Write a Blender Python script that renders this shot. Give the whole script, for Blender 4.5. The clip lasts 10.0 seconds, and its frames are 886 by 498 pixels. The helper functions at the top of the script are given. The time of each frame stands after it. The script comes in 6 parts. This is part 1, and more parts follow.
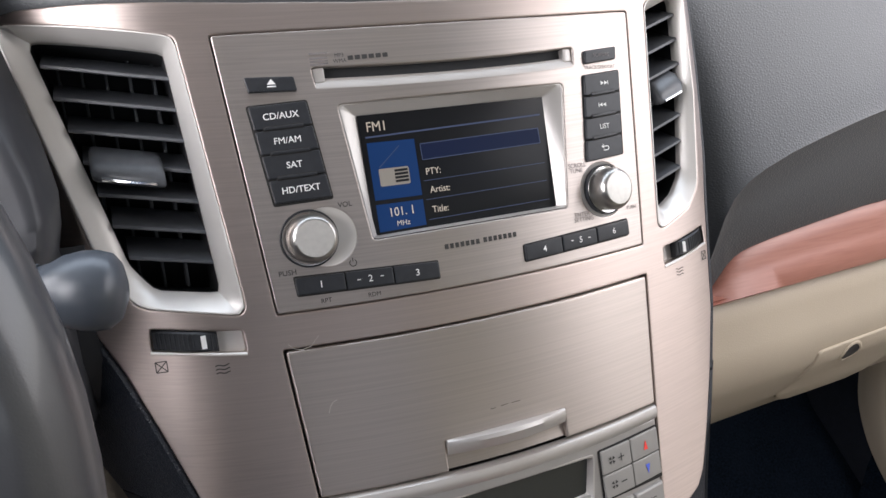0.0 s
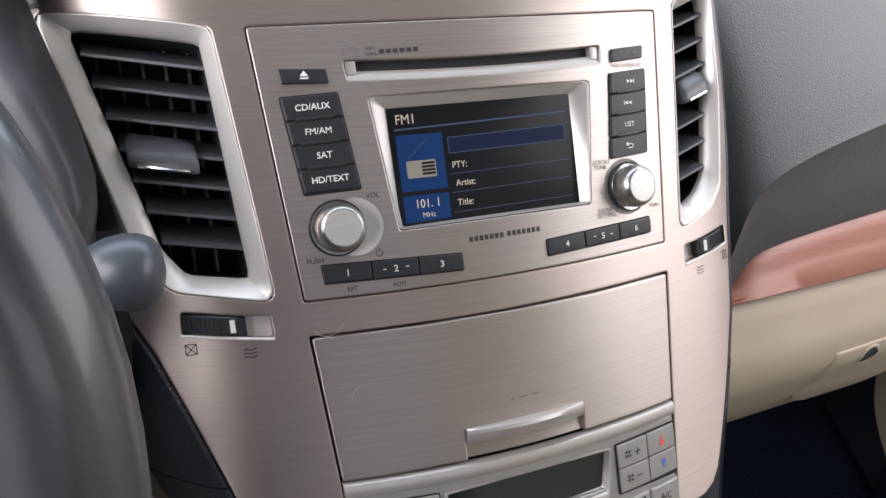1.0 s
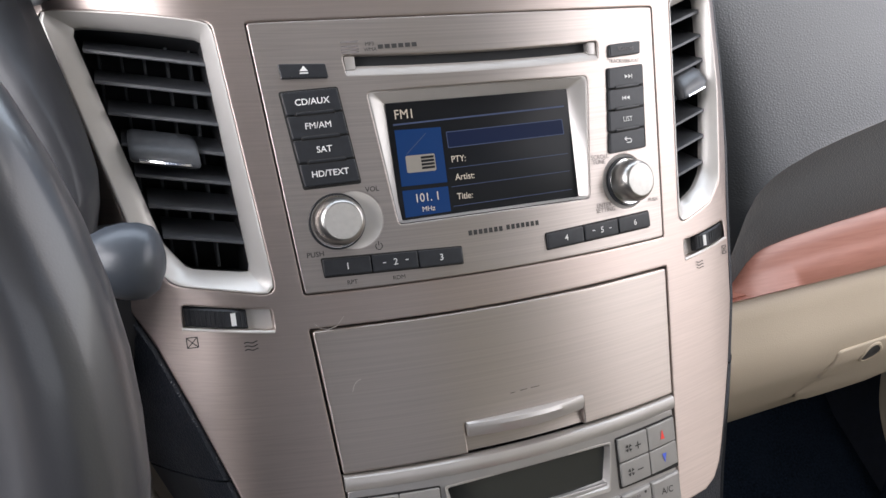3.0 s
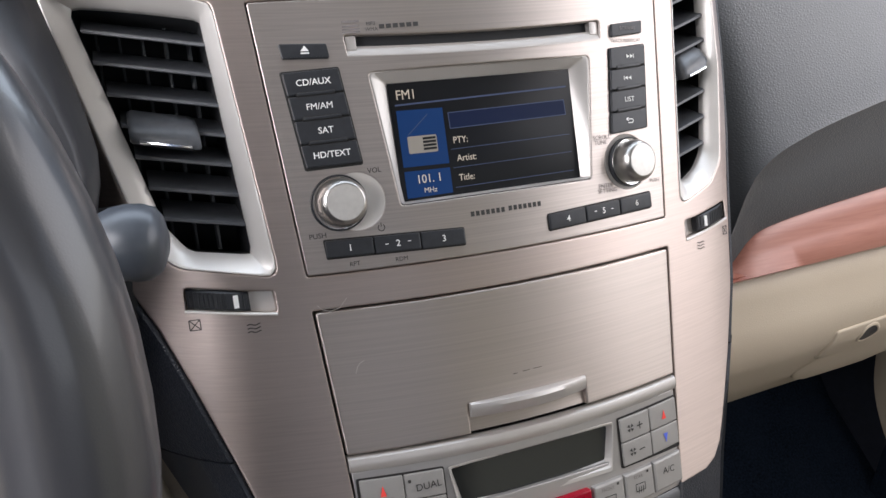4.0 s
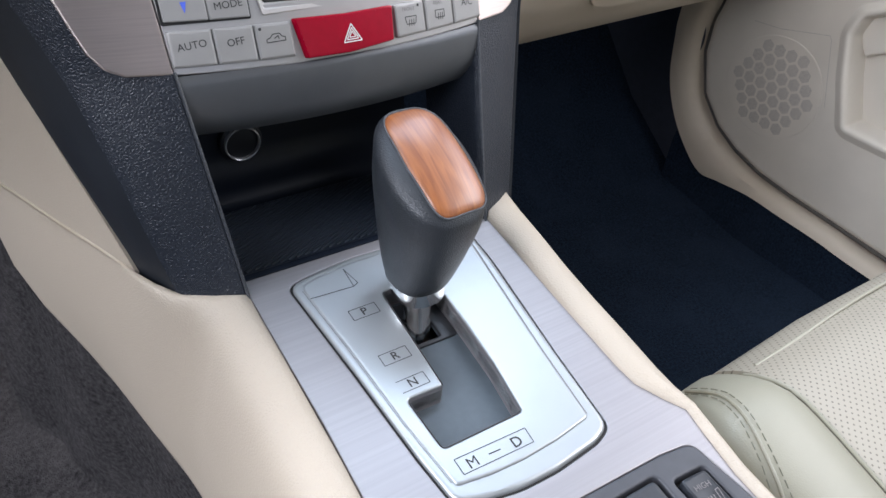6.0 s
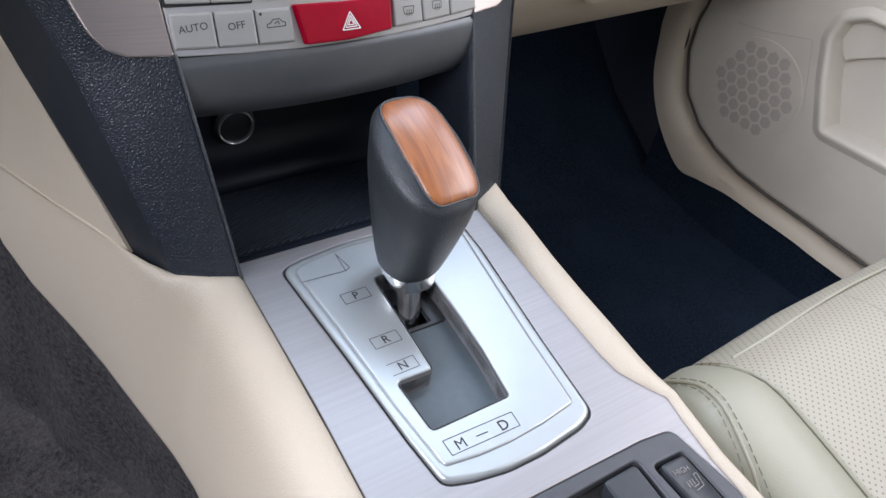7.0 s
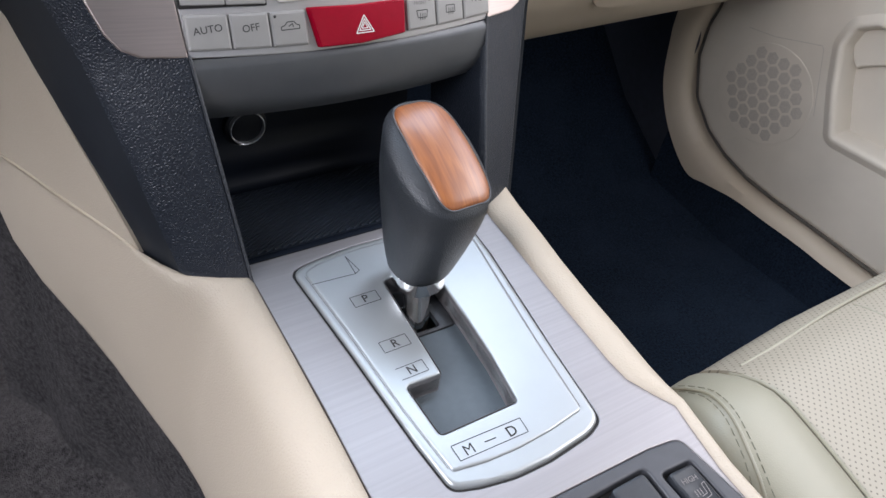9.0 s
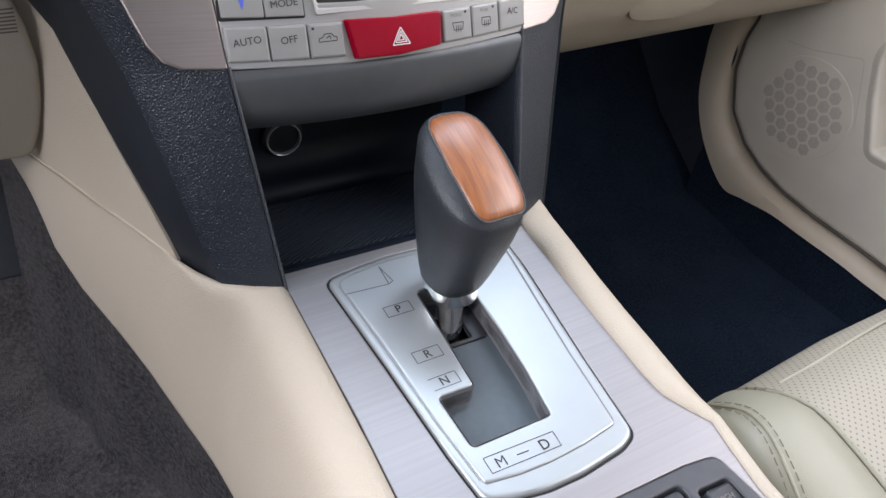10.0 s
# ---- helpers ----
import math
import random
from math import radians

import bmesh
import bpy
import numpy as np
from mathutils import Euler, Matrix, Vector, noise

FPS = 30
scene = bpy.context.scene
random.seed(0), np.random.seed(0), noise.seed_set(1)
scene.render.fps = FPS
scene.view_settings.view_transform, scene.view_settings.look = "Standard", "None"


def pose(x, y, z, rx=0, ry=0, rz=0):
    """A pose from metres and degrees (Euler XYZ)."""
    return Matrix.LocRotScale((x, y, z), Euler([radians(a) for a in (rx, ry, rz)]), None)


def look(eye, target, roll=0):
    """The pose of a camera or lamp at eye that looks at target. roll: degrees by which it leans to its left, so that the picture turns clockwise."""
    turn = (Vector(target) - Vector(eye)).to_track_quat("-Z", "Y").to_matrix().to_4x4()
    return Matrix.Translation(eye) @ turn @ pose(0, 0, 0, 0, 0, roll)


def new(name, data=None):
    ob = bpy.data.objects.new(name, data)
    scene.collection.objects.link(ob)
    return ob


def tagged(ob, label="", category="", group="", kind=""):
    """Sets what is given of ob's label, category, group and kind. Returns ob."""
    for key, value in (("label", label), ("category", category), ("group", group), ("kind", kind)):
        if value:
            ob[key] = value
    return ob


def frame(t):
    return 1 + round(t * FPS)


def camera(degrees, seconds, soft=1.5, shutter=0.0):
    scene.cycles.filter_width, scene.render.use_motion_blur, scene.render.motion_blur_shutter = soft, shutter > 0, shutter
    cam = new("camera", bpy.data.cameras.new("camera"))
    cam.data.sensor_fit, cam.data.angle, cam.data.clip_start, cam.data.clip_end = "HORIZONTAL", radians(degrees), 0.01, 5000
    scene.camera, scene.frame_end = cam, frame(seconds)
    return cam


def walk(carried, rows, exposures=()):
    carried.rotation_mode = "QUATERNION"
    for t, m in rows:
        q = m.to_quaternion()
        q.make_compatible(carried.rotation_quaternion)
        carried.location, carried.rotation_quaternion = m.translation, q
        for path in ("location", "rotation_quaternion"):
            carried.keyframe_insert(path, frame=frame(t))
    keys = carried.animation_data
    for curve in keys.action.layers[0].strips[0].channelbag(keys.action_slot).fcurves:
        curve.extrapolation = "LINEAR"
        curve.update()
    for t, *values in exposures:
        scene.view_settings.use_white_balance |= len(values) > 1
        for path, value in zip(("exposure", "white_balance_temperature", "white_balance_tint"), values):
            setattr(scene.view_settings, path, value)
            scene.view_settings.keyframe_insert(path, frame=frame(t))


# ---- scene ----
cam = camera(59.49, 10.0)
PATH = [
    (0, (-0.1569, 0.0058, 0.7761), (0.5785, 1.6850, -0.0236), -0.06),
    (0.5, (-0.1639, 0.0061, 0.7771), (0.5336, 1.6939, -0.0383), 0.65),
    (1, (-0.1636, 0.0015, 0.7775), (0.5334, 1.6911, -0.0346), 0.83),
    (1.5, (-0.1635, -0.0001, 0.7762), (0.5329, 1.6943, -0.0263), 0.81),
    (2, (-0.1630, -0.0014, 0.7774), (0.5257, 1.6994, -0.0181), 0.59),
    (2.5, (-0.1613, -0.0034, 0.7746), (0.5248, 1.6999, -0.0179), 0.57),
    (2.7, (-0.1621, -0.0038, 0.7732), (0.5252, 1.6993, -0.0185), 0.52),
    (3.8, (-0.1651, -0.0044, 0.7706), (0.5277, 1.6891, -0.0370), 0.35),
    (4, (-0.1667, -0.0026, 0.7697), (0.5304, 1.6796, -0.0576), 0.37),
    (4.5, (-0.1571, 0.0073, 0.7441), (0.5821, 1.6311, -0.1597), 0.30),
    (4.7, (-0.1527, 0.0133, 0.7171), (0.6168, 1.5947, -0.2352), 0.56),
    (5, (-0.1463, 0.0018, 0.6646), (0.6628, 1.5136, -0.3647), 1.08),
    (5.2, (-0.1422, -0.0159, 0.6397), (0.7027, 1.4353, -0.4467), 2.11),
    (5.5, (-0.1499, -0.0509, 0.6276), (0.7381, 1.3291, -0.5157), 3.29),
    (5.7, (-0.1706, -0.0683, 0.6323), (0.7650, 1.1999, -0.5991), 5.39),
    (6, (-0.1873, -0.0926, 0.6420), (0.7672, 1.1706, -0.5801), 6.02),
    (6.2, (-0.1914, -0.0997, 0.6425), (0.7802, 1.1632, -0.5663), 6.40),
    (7.3, (-0.2002, -0.0933, 0.6460), (0.8020, 1.1161, -0.5921), 9.38),
    (7.5, (-0.2010, -0.0927, 0.6471), (0.8039, 1.1154, -0.5902), 9.55),
    (8, (-0.2017, -0.0914, 0.6454), (0.7963, 1.1236, -0.5907), 9.53),
    (8.5, (-0.2009, -0.0916, 0.6470), (0.7916, 1.1278, -0.5891), 9.46),
    (9, (-0.2006, -0.0916, 0.6460), (0.7868, 1.1331, -0.5888), 9.39),
    (9.5, (-0.2016, -0.0914, 0.6468), (0.7743, 1.1425, -0.5881), 9.18),
    (10, (-0.2022, -0.0916, 0.6445), (0.7270, 1.1955, -0.5720), 8.10),
]
walk(cam, [(t, look(eye, target, roll)) for t, eye, target, roll in PATH],
     [(0, 0.24, 6350, 14), (4.0, 0.24, 6350, 14), (4.5, 0.30, 6400, 16), (5.0, 0.48, 5900, 11), (5.5, 0.90, 5850, 12), (6.0, 0.70, 5850, 13), (10, 0.61, 6050, 14)])

# ---- light ----
world = bpy.data.worlds.new("sky")
scene.world = world
world.use_nodes = True
wn = world.node_tree
sky = wn.nodes.new("ShaderNodeTexSky")
sky.sky_type, sky.sun_disc = "NISHITA", False
sky.sun_elevation, sky.sun_rotation = radians(42), radians(115)
wn.links.new(sky.outputs["Color"], wn.nodes["Background"].inputs["Color"])
wn.nodes["Background"].inputs["Strength"].default_value = 0.08

sun = new("sun", bpy.data.lights.new("sun", "SUN"))
sun.data.energy, sun.data.angle, sun.data.color = 0.7, radians(32), (1.0, 0.95, 0.88)
sun.matrix_world = look((0, 0, 0), (-0.62, 0.28, -0.66))


def window_light(name, eye, target, wide, high, watts, colour):
    lamp = new(name, bpy.data.lights.new(name, "AREA"))
    lamp.data.shape, lamp.data.size, lamp.data.size_y = "RECTANGLE", wide, high
    lamp.data.energy, lamp.data.color = watts, colour
    lamp.matrix_world = look(eye, target)
    return lamp


window_light("windscreen_daylight", (0.0, 0.64, 1.08), (0.0, 0.21, 0.42), 1.25, 0.68, 11.0, (0.80, 0.91, 1.0))
window_light("passenger_window_daylight", (0.76, -0.05, 0.94), (0.0, 0.1, 0.55), 0.95, 0.52, 3.7, (1.0, 0.975, 0.95))
window_light("driver_door_daylight", (-0.86, 0.10, 0.94), (0.0, 0.18, 0.46), 0.84, 0.60, 14.0, (1.0, 0.98, 0.97))
window_light("rear_window_daylight", (0.0, -1.9, 1.1), (0.0, 0.0, 0.6), 1.1, 0.45, 1.8, (1.0, 0.98, 0.97))

# ---- materials ----


def material(name, base, rough=0.5, metal=0.0, grain=None, bump=None, wear=None, coat=0.0, emit=None, spec=0.5, brushed=0.0):
    """brushed: how far the gloss spreads up and down, across the brush lines; grain: (scale x, y, z), depth of tone; bump: (kind, scale xyz, strength, distance); wear: (scale, other colour, amount)."""
    m = bpy.data.materials.new(name)
    m.use_nodes = True
    t = m.node_tree
    n, link = t.nodes, t.links.new
    b = n["Principled BSDF"]
    b.inputs["Base Color"].default_value = (*base, 1)
    b.inputs["Roughness"].default_value = rough
    b.inputs["Metallic"].default_value = metal
    b.inputs["Coat Weight"].default_value = coat
    b.inputs["Coat Roughness"].default_value = 0.08
    b.inputs["Specular IOR Level"].default_value = spec
    if brushed:
        upright = n.new("ShaderNodeCombineXYZ")
        upright.inputs["Z"].default_value = 1.0
        link(upright.outputs["Vector"], b.inputs["Tangent"])
        b.inputs["Anisotropic"].default_value = brushed
    if emit:
        b.inputs["Emission Color"].default_value = (*emit[0], 1)
        b.inputs["Emission Strength"].default_value = emit[1]
    co = n.new("ShaderNodeTexCoord").outputs["Object"]

    def scaled(xyz):
        p = n.new("ShaderNodeMapping")
        p.inputs["Scale"].default_value = xyz
        link(co, p.inputs["Vector"])
        return p.outputs["Vector"]

    def noise_of(xyz, detail=4.0):
        x = n.new("ShaderNodeTexNoise")
        x.inputs["Scale"].default_value = 1.0
        x.inputs["Detail"].default_value = detail
        link(scaled(xyz), x.inputs["Vector"])
        return x.outputs["Fac"]

    colour = None
    if grain:
        ramp = n.new("ShaderNodeMapRange")
        ramp.inputs["From Min"].default_value, ramp.inputs["From Max"].default_value = 0.3, 0.7
        ramp.inputs["To Min"].default_value, ramp.inputs["To Max"].default_value = 1 - grain[1], 1 + grain[1]
        link(noise_of(grain[0], 4.0 if grain[0][0] == grain[0][1] else 1.2), ramp.inputs["Value"])
        mul = n.new("ShaderNodeVectorMath")
        mul.operation = "SCALE"
        mul.inputs[0].default_value = base
        link(ramp.outputs["Result"], mul.inputs["Scale"])
        colour = mul.outputs["Vector"]
    if wear:
        mix = n.new("ShaderNodeMix")
        mix.data_type = "RGBA"
        if colour:
            link(colour, mix.inputs["A"])
        else:
            mix.inputs["A"].default_value = (*base, 1)
        mix.inputs["B"].default_value = (*wear[1], 1)
        wr = n.new("ShaderNodeMapRange")
        wr.inputs["From Min"].default_value, wr.inputs["From Max"].default_value = 0.45, 0.75
        wr.inputs["To Max"].default_value = wear[2]
        link(noise_of((wear[0],) * 3, 6.0), wr.inputs["Value"])
        link(wr.outputs["Result"], mix.inputs["Factor"])
        colour = mix.outputs["Result"]
    if colour:
        link(colour, b.inputs["Base Color"])
    if bump:
        kind, xyz, strength, distance = bump
        if kind == "leather":
            v = n.new("ShaderNodeTexVoronoi")
            v.feature = "DISTANCE_TO_EDGE"
            v.inputs["Scale"].default_value = 1.0
            warp = n.new("ShaderNodeTexNoise")
            warp.inputs["Scale"].default_value = 0.9
            vec = scaled(xyz)
            link(vec, warp.inputs["Vector"])
            add = n.new("ShaderNodeVectorMath")
            add.operation = "MULTIPLY_ADD"
            add.inputs[1].default_value = (0.4, 0.4, 0.4)
            link(warp.outputs["Color"], add.inputs[0])
            link(vec, add.inputs[2])
            link(add.outputs["Vector"], v.inputs["Vector"])
            r = n.new("ShaderNodeMapRange")
            r.interpolation_type = "SMOOTHSTEP"
            r.inputs["From Max"].default_value = 0.36
            link(v.outputs["Distance"], r.inputs["Value"])
            height = r.outputs["Result"]
        else:
            height = noise_of(xyz, 3.0 if xyz[0] == xyz[1] else 1.0)
        bp = n.new("ShaderNodeBump")
        bp.inputs["Strength"].default_value, bp.inputs["Distance"].default_value = strength, distance
        link(height, bp.inputs["Height"])
        link(bp.outputs["Normal"], b.inputs["Normal"])
    return m


SILVER = material("brushed silver plastic", (0.53, 0.45, 0.412), 0.42, 0.95, grain=((4, 160, 1400), 0.05), bump=("noise", (4, 200, 1700), 0.04, 0.0003), wear=(7, (0.475, 0.41, 0.38), 0.6), brushed=0.8)
RADIO_SILVER = material("brushed silver radio face", (0.505, 0.452, 0.42), 0.41, 0.9, grain=((4, 160, 1300), 0.075), bump=("noise", (4, 200, 1700), 0.04, 0.0003), brushed=0.8)
SATIN = material("satin silver paint", (0.74, 0.71, 0.675), 0.36, 0.35, grain=((60, 60, 60), 0.03))
FRAME_SATIN = material("satin grey silver paint", (0.53, 0.505, 0.48), 0.38, 0.5, grain=((60, 60, 60), 0.03))
PALE_SILVER = material("pale satin silver", (0.375, 0.39, 0.393), 0.34, 0.6, grain=((50, 50, 50), 0.03), wear=(25, (0.355, 0.37, 0.375), 0.5))
MAUVE_SILVER = material("brushed mauve silver", (0.295, 0.278, 0.28), 0.40, 0.6, grain=((6, 600, 600), 0.05), bump=("noise", (8, 1300, 1300), 0.05, 0.0002), wear=(16, (0.275, 0.26, 0.264), 0.5))
PANEL_SILVER = material("grey silver panel paint", (0.40, 0.385, 0.375), 0.36, 0.55, grain=((60, 60, 60), 0.03))
LID_SILVER = material("brushed warm silver lid", (0.49, 0.435, 0.40), 0.40, 0.92, grain=((3, 100, 1200), 0.05), bump=("noise", (3, 160, 1500), 0.04, 0.0003), wear=(9, (0.45, 0.40, 0.362), 0.6), brushed=0.8)
KNEE_BEIGE = material("greyed beige plastic", (0.34, 0.305, 0.25), 0.55, 0.0, bump=("leather", (560, 560, 560), 0.16, 0.0003), wear=(9, (0.31, 0.28, 0.23), 0.7))
BELLY_GREY = material("grey satin plastic", (0.092, 0.096, 0.101), 0.40, 0.2, grain=((90, 90, 90), 0.05))
CHROME = material("chrome", (0.80, 0.80, 0.80), 0.12, 1.0)
KNOB_METAL = material("brushed knob metal", (0.40, 0.385, 0.365), 0.28, 0.95, grain=((300, 300, 300), 0.04))
CAP_METAL = material("satin knob cap", (0.62, 0.60, 0.565), 0.46, 0.7, grain=((400, 400, 400), 0.05))
KEY_SILVER = material("silver key plastic", (0.325, 0.315, 0.30), 0.46, 0.25, grain=((120, 120, 120), 0.03))
KEY_BLACK = material("black key plastic", (0.018, 0.020, 0.024), 0.42, 0.0, grain=((300, 300, 300), 0.15))
VENT_BLACK = material("black vent plastic", (0.078, 0.083, 0.092), 0.32, 0.0, grain=((200, 200, 200), 0.15))
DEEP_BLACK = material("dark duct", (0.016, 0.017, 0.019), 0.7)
GAP_BLACK = material("dark joint", (0.012, 0.011, 0.010), 0.7)
GRAINED = material("black grained vinyl", (0.0135, 0.017, 0.025), 0.42, 0.0, bump=("leather", (600, 600, 600), 0.46, 0.0005), wear=(30, (0.020, 0.025, 0.035), 0.5))
SMOOTH_VINYL = material("smooth black vinyl", (0.0135, 0.016, 0.021), 0.46, 0.0, bump=("leather", (1300, 1300, 1300), 0.10, 0.0002), wear=(24, (0.020, 0.023, 0.029), 0.5))
DASH_VINYL = material("charcoal grained vinyl", (0.078, 0.082, 0.088), 0.40, 0.0, bump=("leather", (430, 430, 520), 0.25, 0.0005), wear=(14, (0.085, 0.091, 0.098), 0.6))
HOOD_GREY = material("dark grey soft plastic", (0.038, 0.039, 0.044), 0.50, 0.0, grain=((60, 60, 60), 0.1))
SOFT_BLACK = material("smooth black plastic", (0.020, 0.021, 0.024), 0.40, 0.0, grain=((80, 80, 80), 0.12))
RIM_LEATHER = material("black rim leather", (0.040, 0.041, 0.046), 0.30, 0.0, bump=("leather", (900, 900, 900), 0.05, 0.0002), wear=(20, (0.056, 0.055, 0.058), 0.6), coat=0.3, spec=0.7)
KNOB_LEATHER = material("black shift knob leather", (0.024, 0.027, 0.031), 0.38, 0.0, bump=("leather", (800, 800, 800), 0.30, 0.0003), wear=(45, (0.050, 0.054, 0.060), 0.6))
BEIGE = material("beige grained plastic", (0.56, 0.48, 0.375), 0.52, 0.0, bump=("leather", (560, 560, 560), 0.20, 0.0003), wear=(9, (0.52, 0.44, 0.34), 0.7))
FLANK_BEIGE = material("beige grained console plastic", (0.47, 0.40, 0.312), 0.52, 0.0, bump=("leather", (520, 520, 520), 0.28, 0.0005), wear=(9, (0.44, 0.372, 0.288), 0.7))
BEIGE_LEATHER = material("ivory leather", (0.305, 0.288, 0.218), 0.45, 0.0, bump=("leather", (620, 620, 620), 0.13, 0.0003), wear=(12, (0.285, 0.27, 0.203), 0.8))
DOOR_BEIGE = material("pale beige door plastic", (0.66, 0.60, 0.51), 0.55, 0.0, grain=((14, 14, 14), 0.05), bump=("leather", (560, 560, 560), 0.16, 0.0003))
# Passenger-side carpet: the footwell's navy shade is put into its base colour.
SHADED_CARPET = material("charcoal carpet", (0.010, 0.018, 0.033), 0.95, 0.0, grain=((350, 350, 350), 0.55), bump=("noise", (900, 900, 900), 0.9, 0.002), wear=(14, (0.018, 0.029, 0.050), 0.7), spec=0.2)
DUSTY_CARPET = material("dusty charcoal carpet", (0.050, 0.046, 0.046), 0.95, 0.0, grain=((260, 260, 260), 0.6), bump=("noise", (700, 700, 700), 1.0, 0.003), wear=(13, (0.11, 0.10, 0.097), 0.7), spec=0.2)
# Black tub, taken down to navy-black so its colour carries the bin's shade.
SHADED_TUB = material("black tub plastic with shade in its colour", (0.007, 0.010, 0.017), 0.42, 0.0, grain=((80, 80, 80), 0.12), spec=0.25)
STALK_BLACK = material("dark grey stalk plastic", (0.050, 0.058, 0.070), 0.33, 0.0, grain=((80, 80, 80), 0.1))
DARK_TRIM = material("dark grey trim", (0.030, 0.034, 0.045), 0.55, 0.0, grain=((100, 100, 100), 0.1))
RUBBER = material("black ribbed rubber", (0.012, 0.017, 0.026), 0.38, 0.0, grain=((200, 200, 200), 0.2), spec=0.5)
INK = material("dark print", (0.035, 0.033, 0.032), 0.6)
WHITE_INK = material("white print", (0.82, 0.82, 0.80), 0.5)
GREY_INK = material("grey print", (0.19, 0.17, 0.165), 0.6)
# Arrow prints in red and blue get a faint added glow; they aren't lamps.
RED_INK = material("glowing red print", (0.75, 0.06, 0.05), 0.5, emit=((1, 0.08, 0.06), 0.12))
BLUE_INK = material("glowing blue print", (0.08, 0.12, 0.55), 0.5, emit=((0.1, 0.2, 1), 0.08))
HAZARD_RED = material("red hazard plastic", (0.29, 0.0, 0.015), 0.2, 0.0, grain=((200, 200, 200), 0.06), spec=0.25)
GLASS_BLACK = material("black display glass", (0.010, 0.011, 0.013), 0.30, 0.0, spec=0.18)
LCD_GREY = material("grey lcd glass", (0.022, 0.024, 0.023), 0.16, 0.0, coat=0.3)
SCREEN_BLUE = material("screen blue", (0.004, 0.012, 0.04), 0.3, emit=((0.012, 0.07, 0.25), 0.3), spec=0.2)
SCREEN_LINE = material("screen line", (0.02, 0.03, 0.05), 0.3, emit=((0.09, 0.11, 0.20), 0.4), spec=0.2)
SCREEN_BAR = material("screen bar", (0.004, 0.006, 0.015), 0.3, emit=((0.01, 0.018, 0.055), 0.45), spec=0.15)
SCREEN_TEXT = material("screen text", (0.4, 0.36, 0.30), 0.3, emit=((0.85, 0.72, 0.56), 0.22))
SCREEN_SET = material("screen picture", (0.2, 0.185, 0.16), 0.3, emit=((0.5, 0.45, 0.38), 0.14))
HEADLINER = material("pale grey headliner cloth", (0.44, 0.42, 0.385), 0.9, grain=((300, 300, 300), 0.1))
ASPHALT = material("asphalt", (0.05, 0.05, 0.05), 0.9, grain=((60, 60, 60), 0.3))


def wood_material(name, dark, light, gloss):
    m = bpy.data.materials.new(name)
    m.use_nodes = True
    n, link = m.node_tree.nodes, m.node_tree.links.new
    b = n["Principled BSDF"]
    b.inputs["Roughness"].default_value, b.inputs["Coat Weight"].default_value = 0.45 if "knob" in name else 0.5, gloss
    b.inputs["Coat Roughness"].default_value = 0.25 if "knob" in name else 0.45
    co = n.new("ShaderNodeTexCoord")
    mp = n.new("ShaderNodeMapping")
    mp.inputs["Scale"].default_value = (420, 22, 60) if "knob" in name else (14, 220, 220)
    link(co.outputs["Object"], mp.inputs["Vector"])
    x = n.new("ShaderNodeTexNoise")
    x.inputs["Scale"].default_value, x.inputs["Detail"].default_value, x.inputs["Distortion"].default_value = 1.0, 5.0, 0.8
    link(mp.outputs["Vector"], x.inputs["Vector"])
    r = n.new("ShaderNodeValToRGB")
    r.color_ramp.elements[0].position, r.color_ramp.elements[1].position = 0.3, 0.72
    r.color_ramp.elements[0].color, r.color_ramp.elements[1].color = (*dark, 1), (*light, 1)
    link(x.outputs["Fac"], r.inputs["Fac"])
    link(r.outputs["Color"], b.inputs["Base Color"])
    return m


KNOB_WOOD = wood_material("varnished knob wood", (0.19, 0.052, 0.011), (0.36, 0.122, 0.030), 0.75)
DASH_WOOD = wood_material("varnished dash wood", (0.36, 0.12, 0.08), (0.47, 0.19, 0.135), 1.0)

from mathutils import geometry

# ---- surfaces on which things are laid out, in millimetres ----
SLOPE = math.atan(0.383)
UP_STACK = Vector((0, math.sin(SLOPE), math.cos(SLOPE)))
OUT_STACK = Vector((0, -math.cos(SLOPE), math.sin(SLOPE)))


def stack(u, v, w=0.0):
    """The bowed face of the centre stack: u across, v up the slope, w out of it."""
    u, v, w = u / 1000, v / 1000, w / 1000
    w -= 0.887 * u * u + 4 * max(0.0, abs(u) - 0.13) ** 2
    return Vector((u, 0.257, 0.466)) + v * UP_STACK + w * OUT_STACK


def deck(x, y, h=0.0):
    """The top of the centre console: x across, y ahead, h above it."""
    return Vector((x / 1000, y / 1000, 0.352 + 0.106 * (y / 1000 - 0.218) + h / 1000))


def flat(x, y, z):
    return Vector((x / 1000, y / 1000, z / 1000))


# ---- mesh helpers ----
def area(p):
    return sum(a[0] * b[1] - b[0] * a[1] for a, b in zip(p, p[1:] + p[:1])) / 2


def ccw(p):
    p = [tuple(q[:2]) for q in p]
    return p if area(p) > 0 else p[::-1]


def rounded(p, r, n=4):
    """The outline p with its corners rounded; r: one radius or one for each corner."""
    p, out = [Vector(q) for q in p], []
    for i, b in enumerate(p):
        a, c = p[i - 1], p[(i + 1) % len(p)]
        rad = r[i] if isinstance(r, (list, tuple)) else r
        da, dc = (a - b).normalized(), (c - b).normalized()
        half = math.acos(max(-1, min(1, da.dot(dc)))) / 2
        if rad < 1e-6 or half > 1.53:
            out.append(tuple(b))
            continue
        cut = min(rad / math.tan(half), 0.48 * (a - b).length, 0.48 * (c - b).length)
        s, e = b + da * cut, b + dc * cut
        for k in range(n + 1):
            f = k / n
            out.append(tuple(s * (1 - f) ** 2 + b * 2 * f * (1 - f) + e * f * f))
    return out


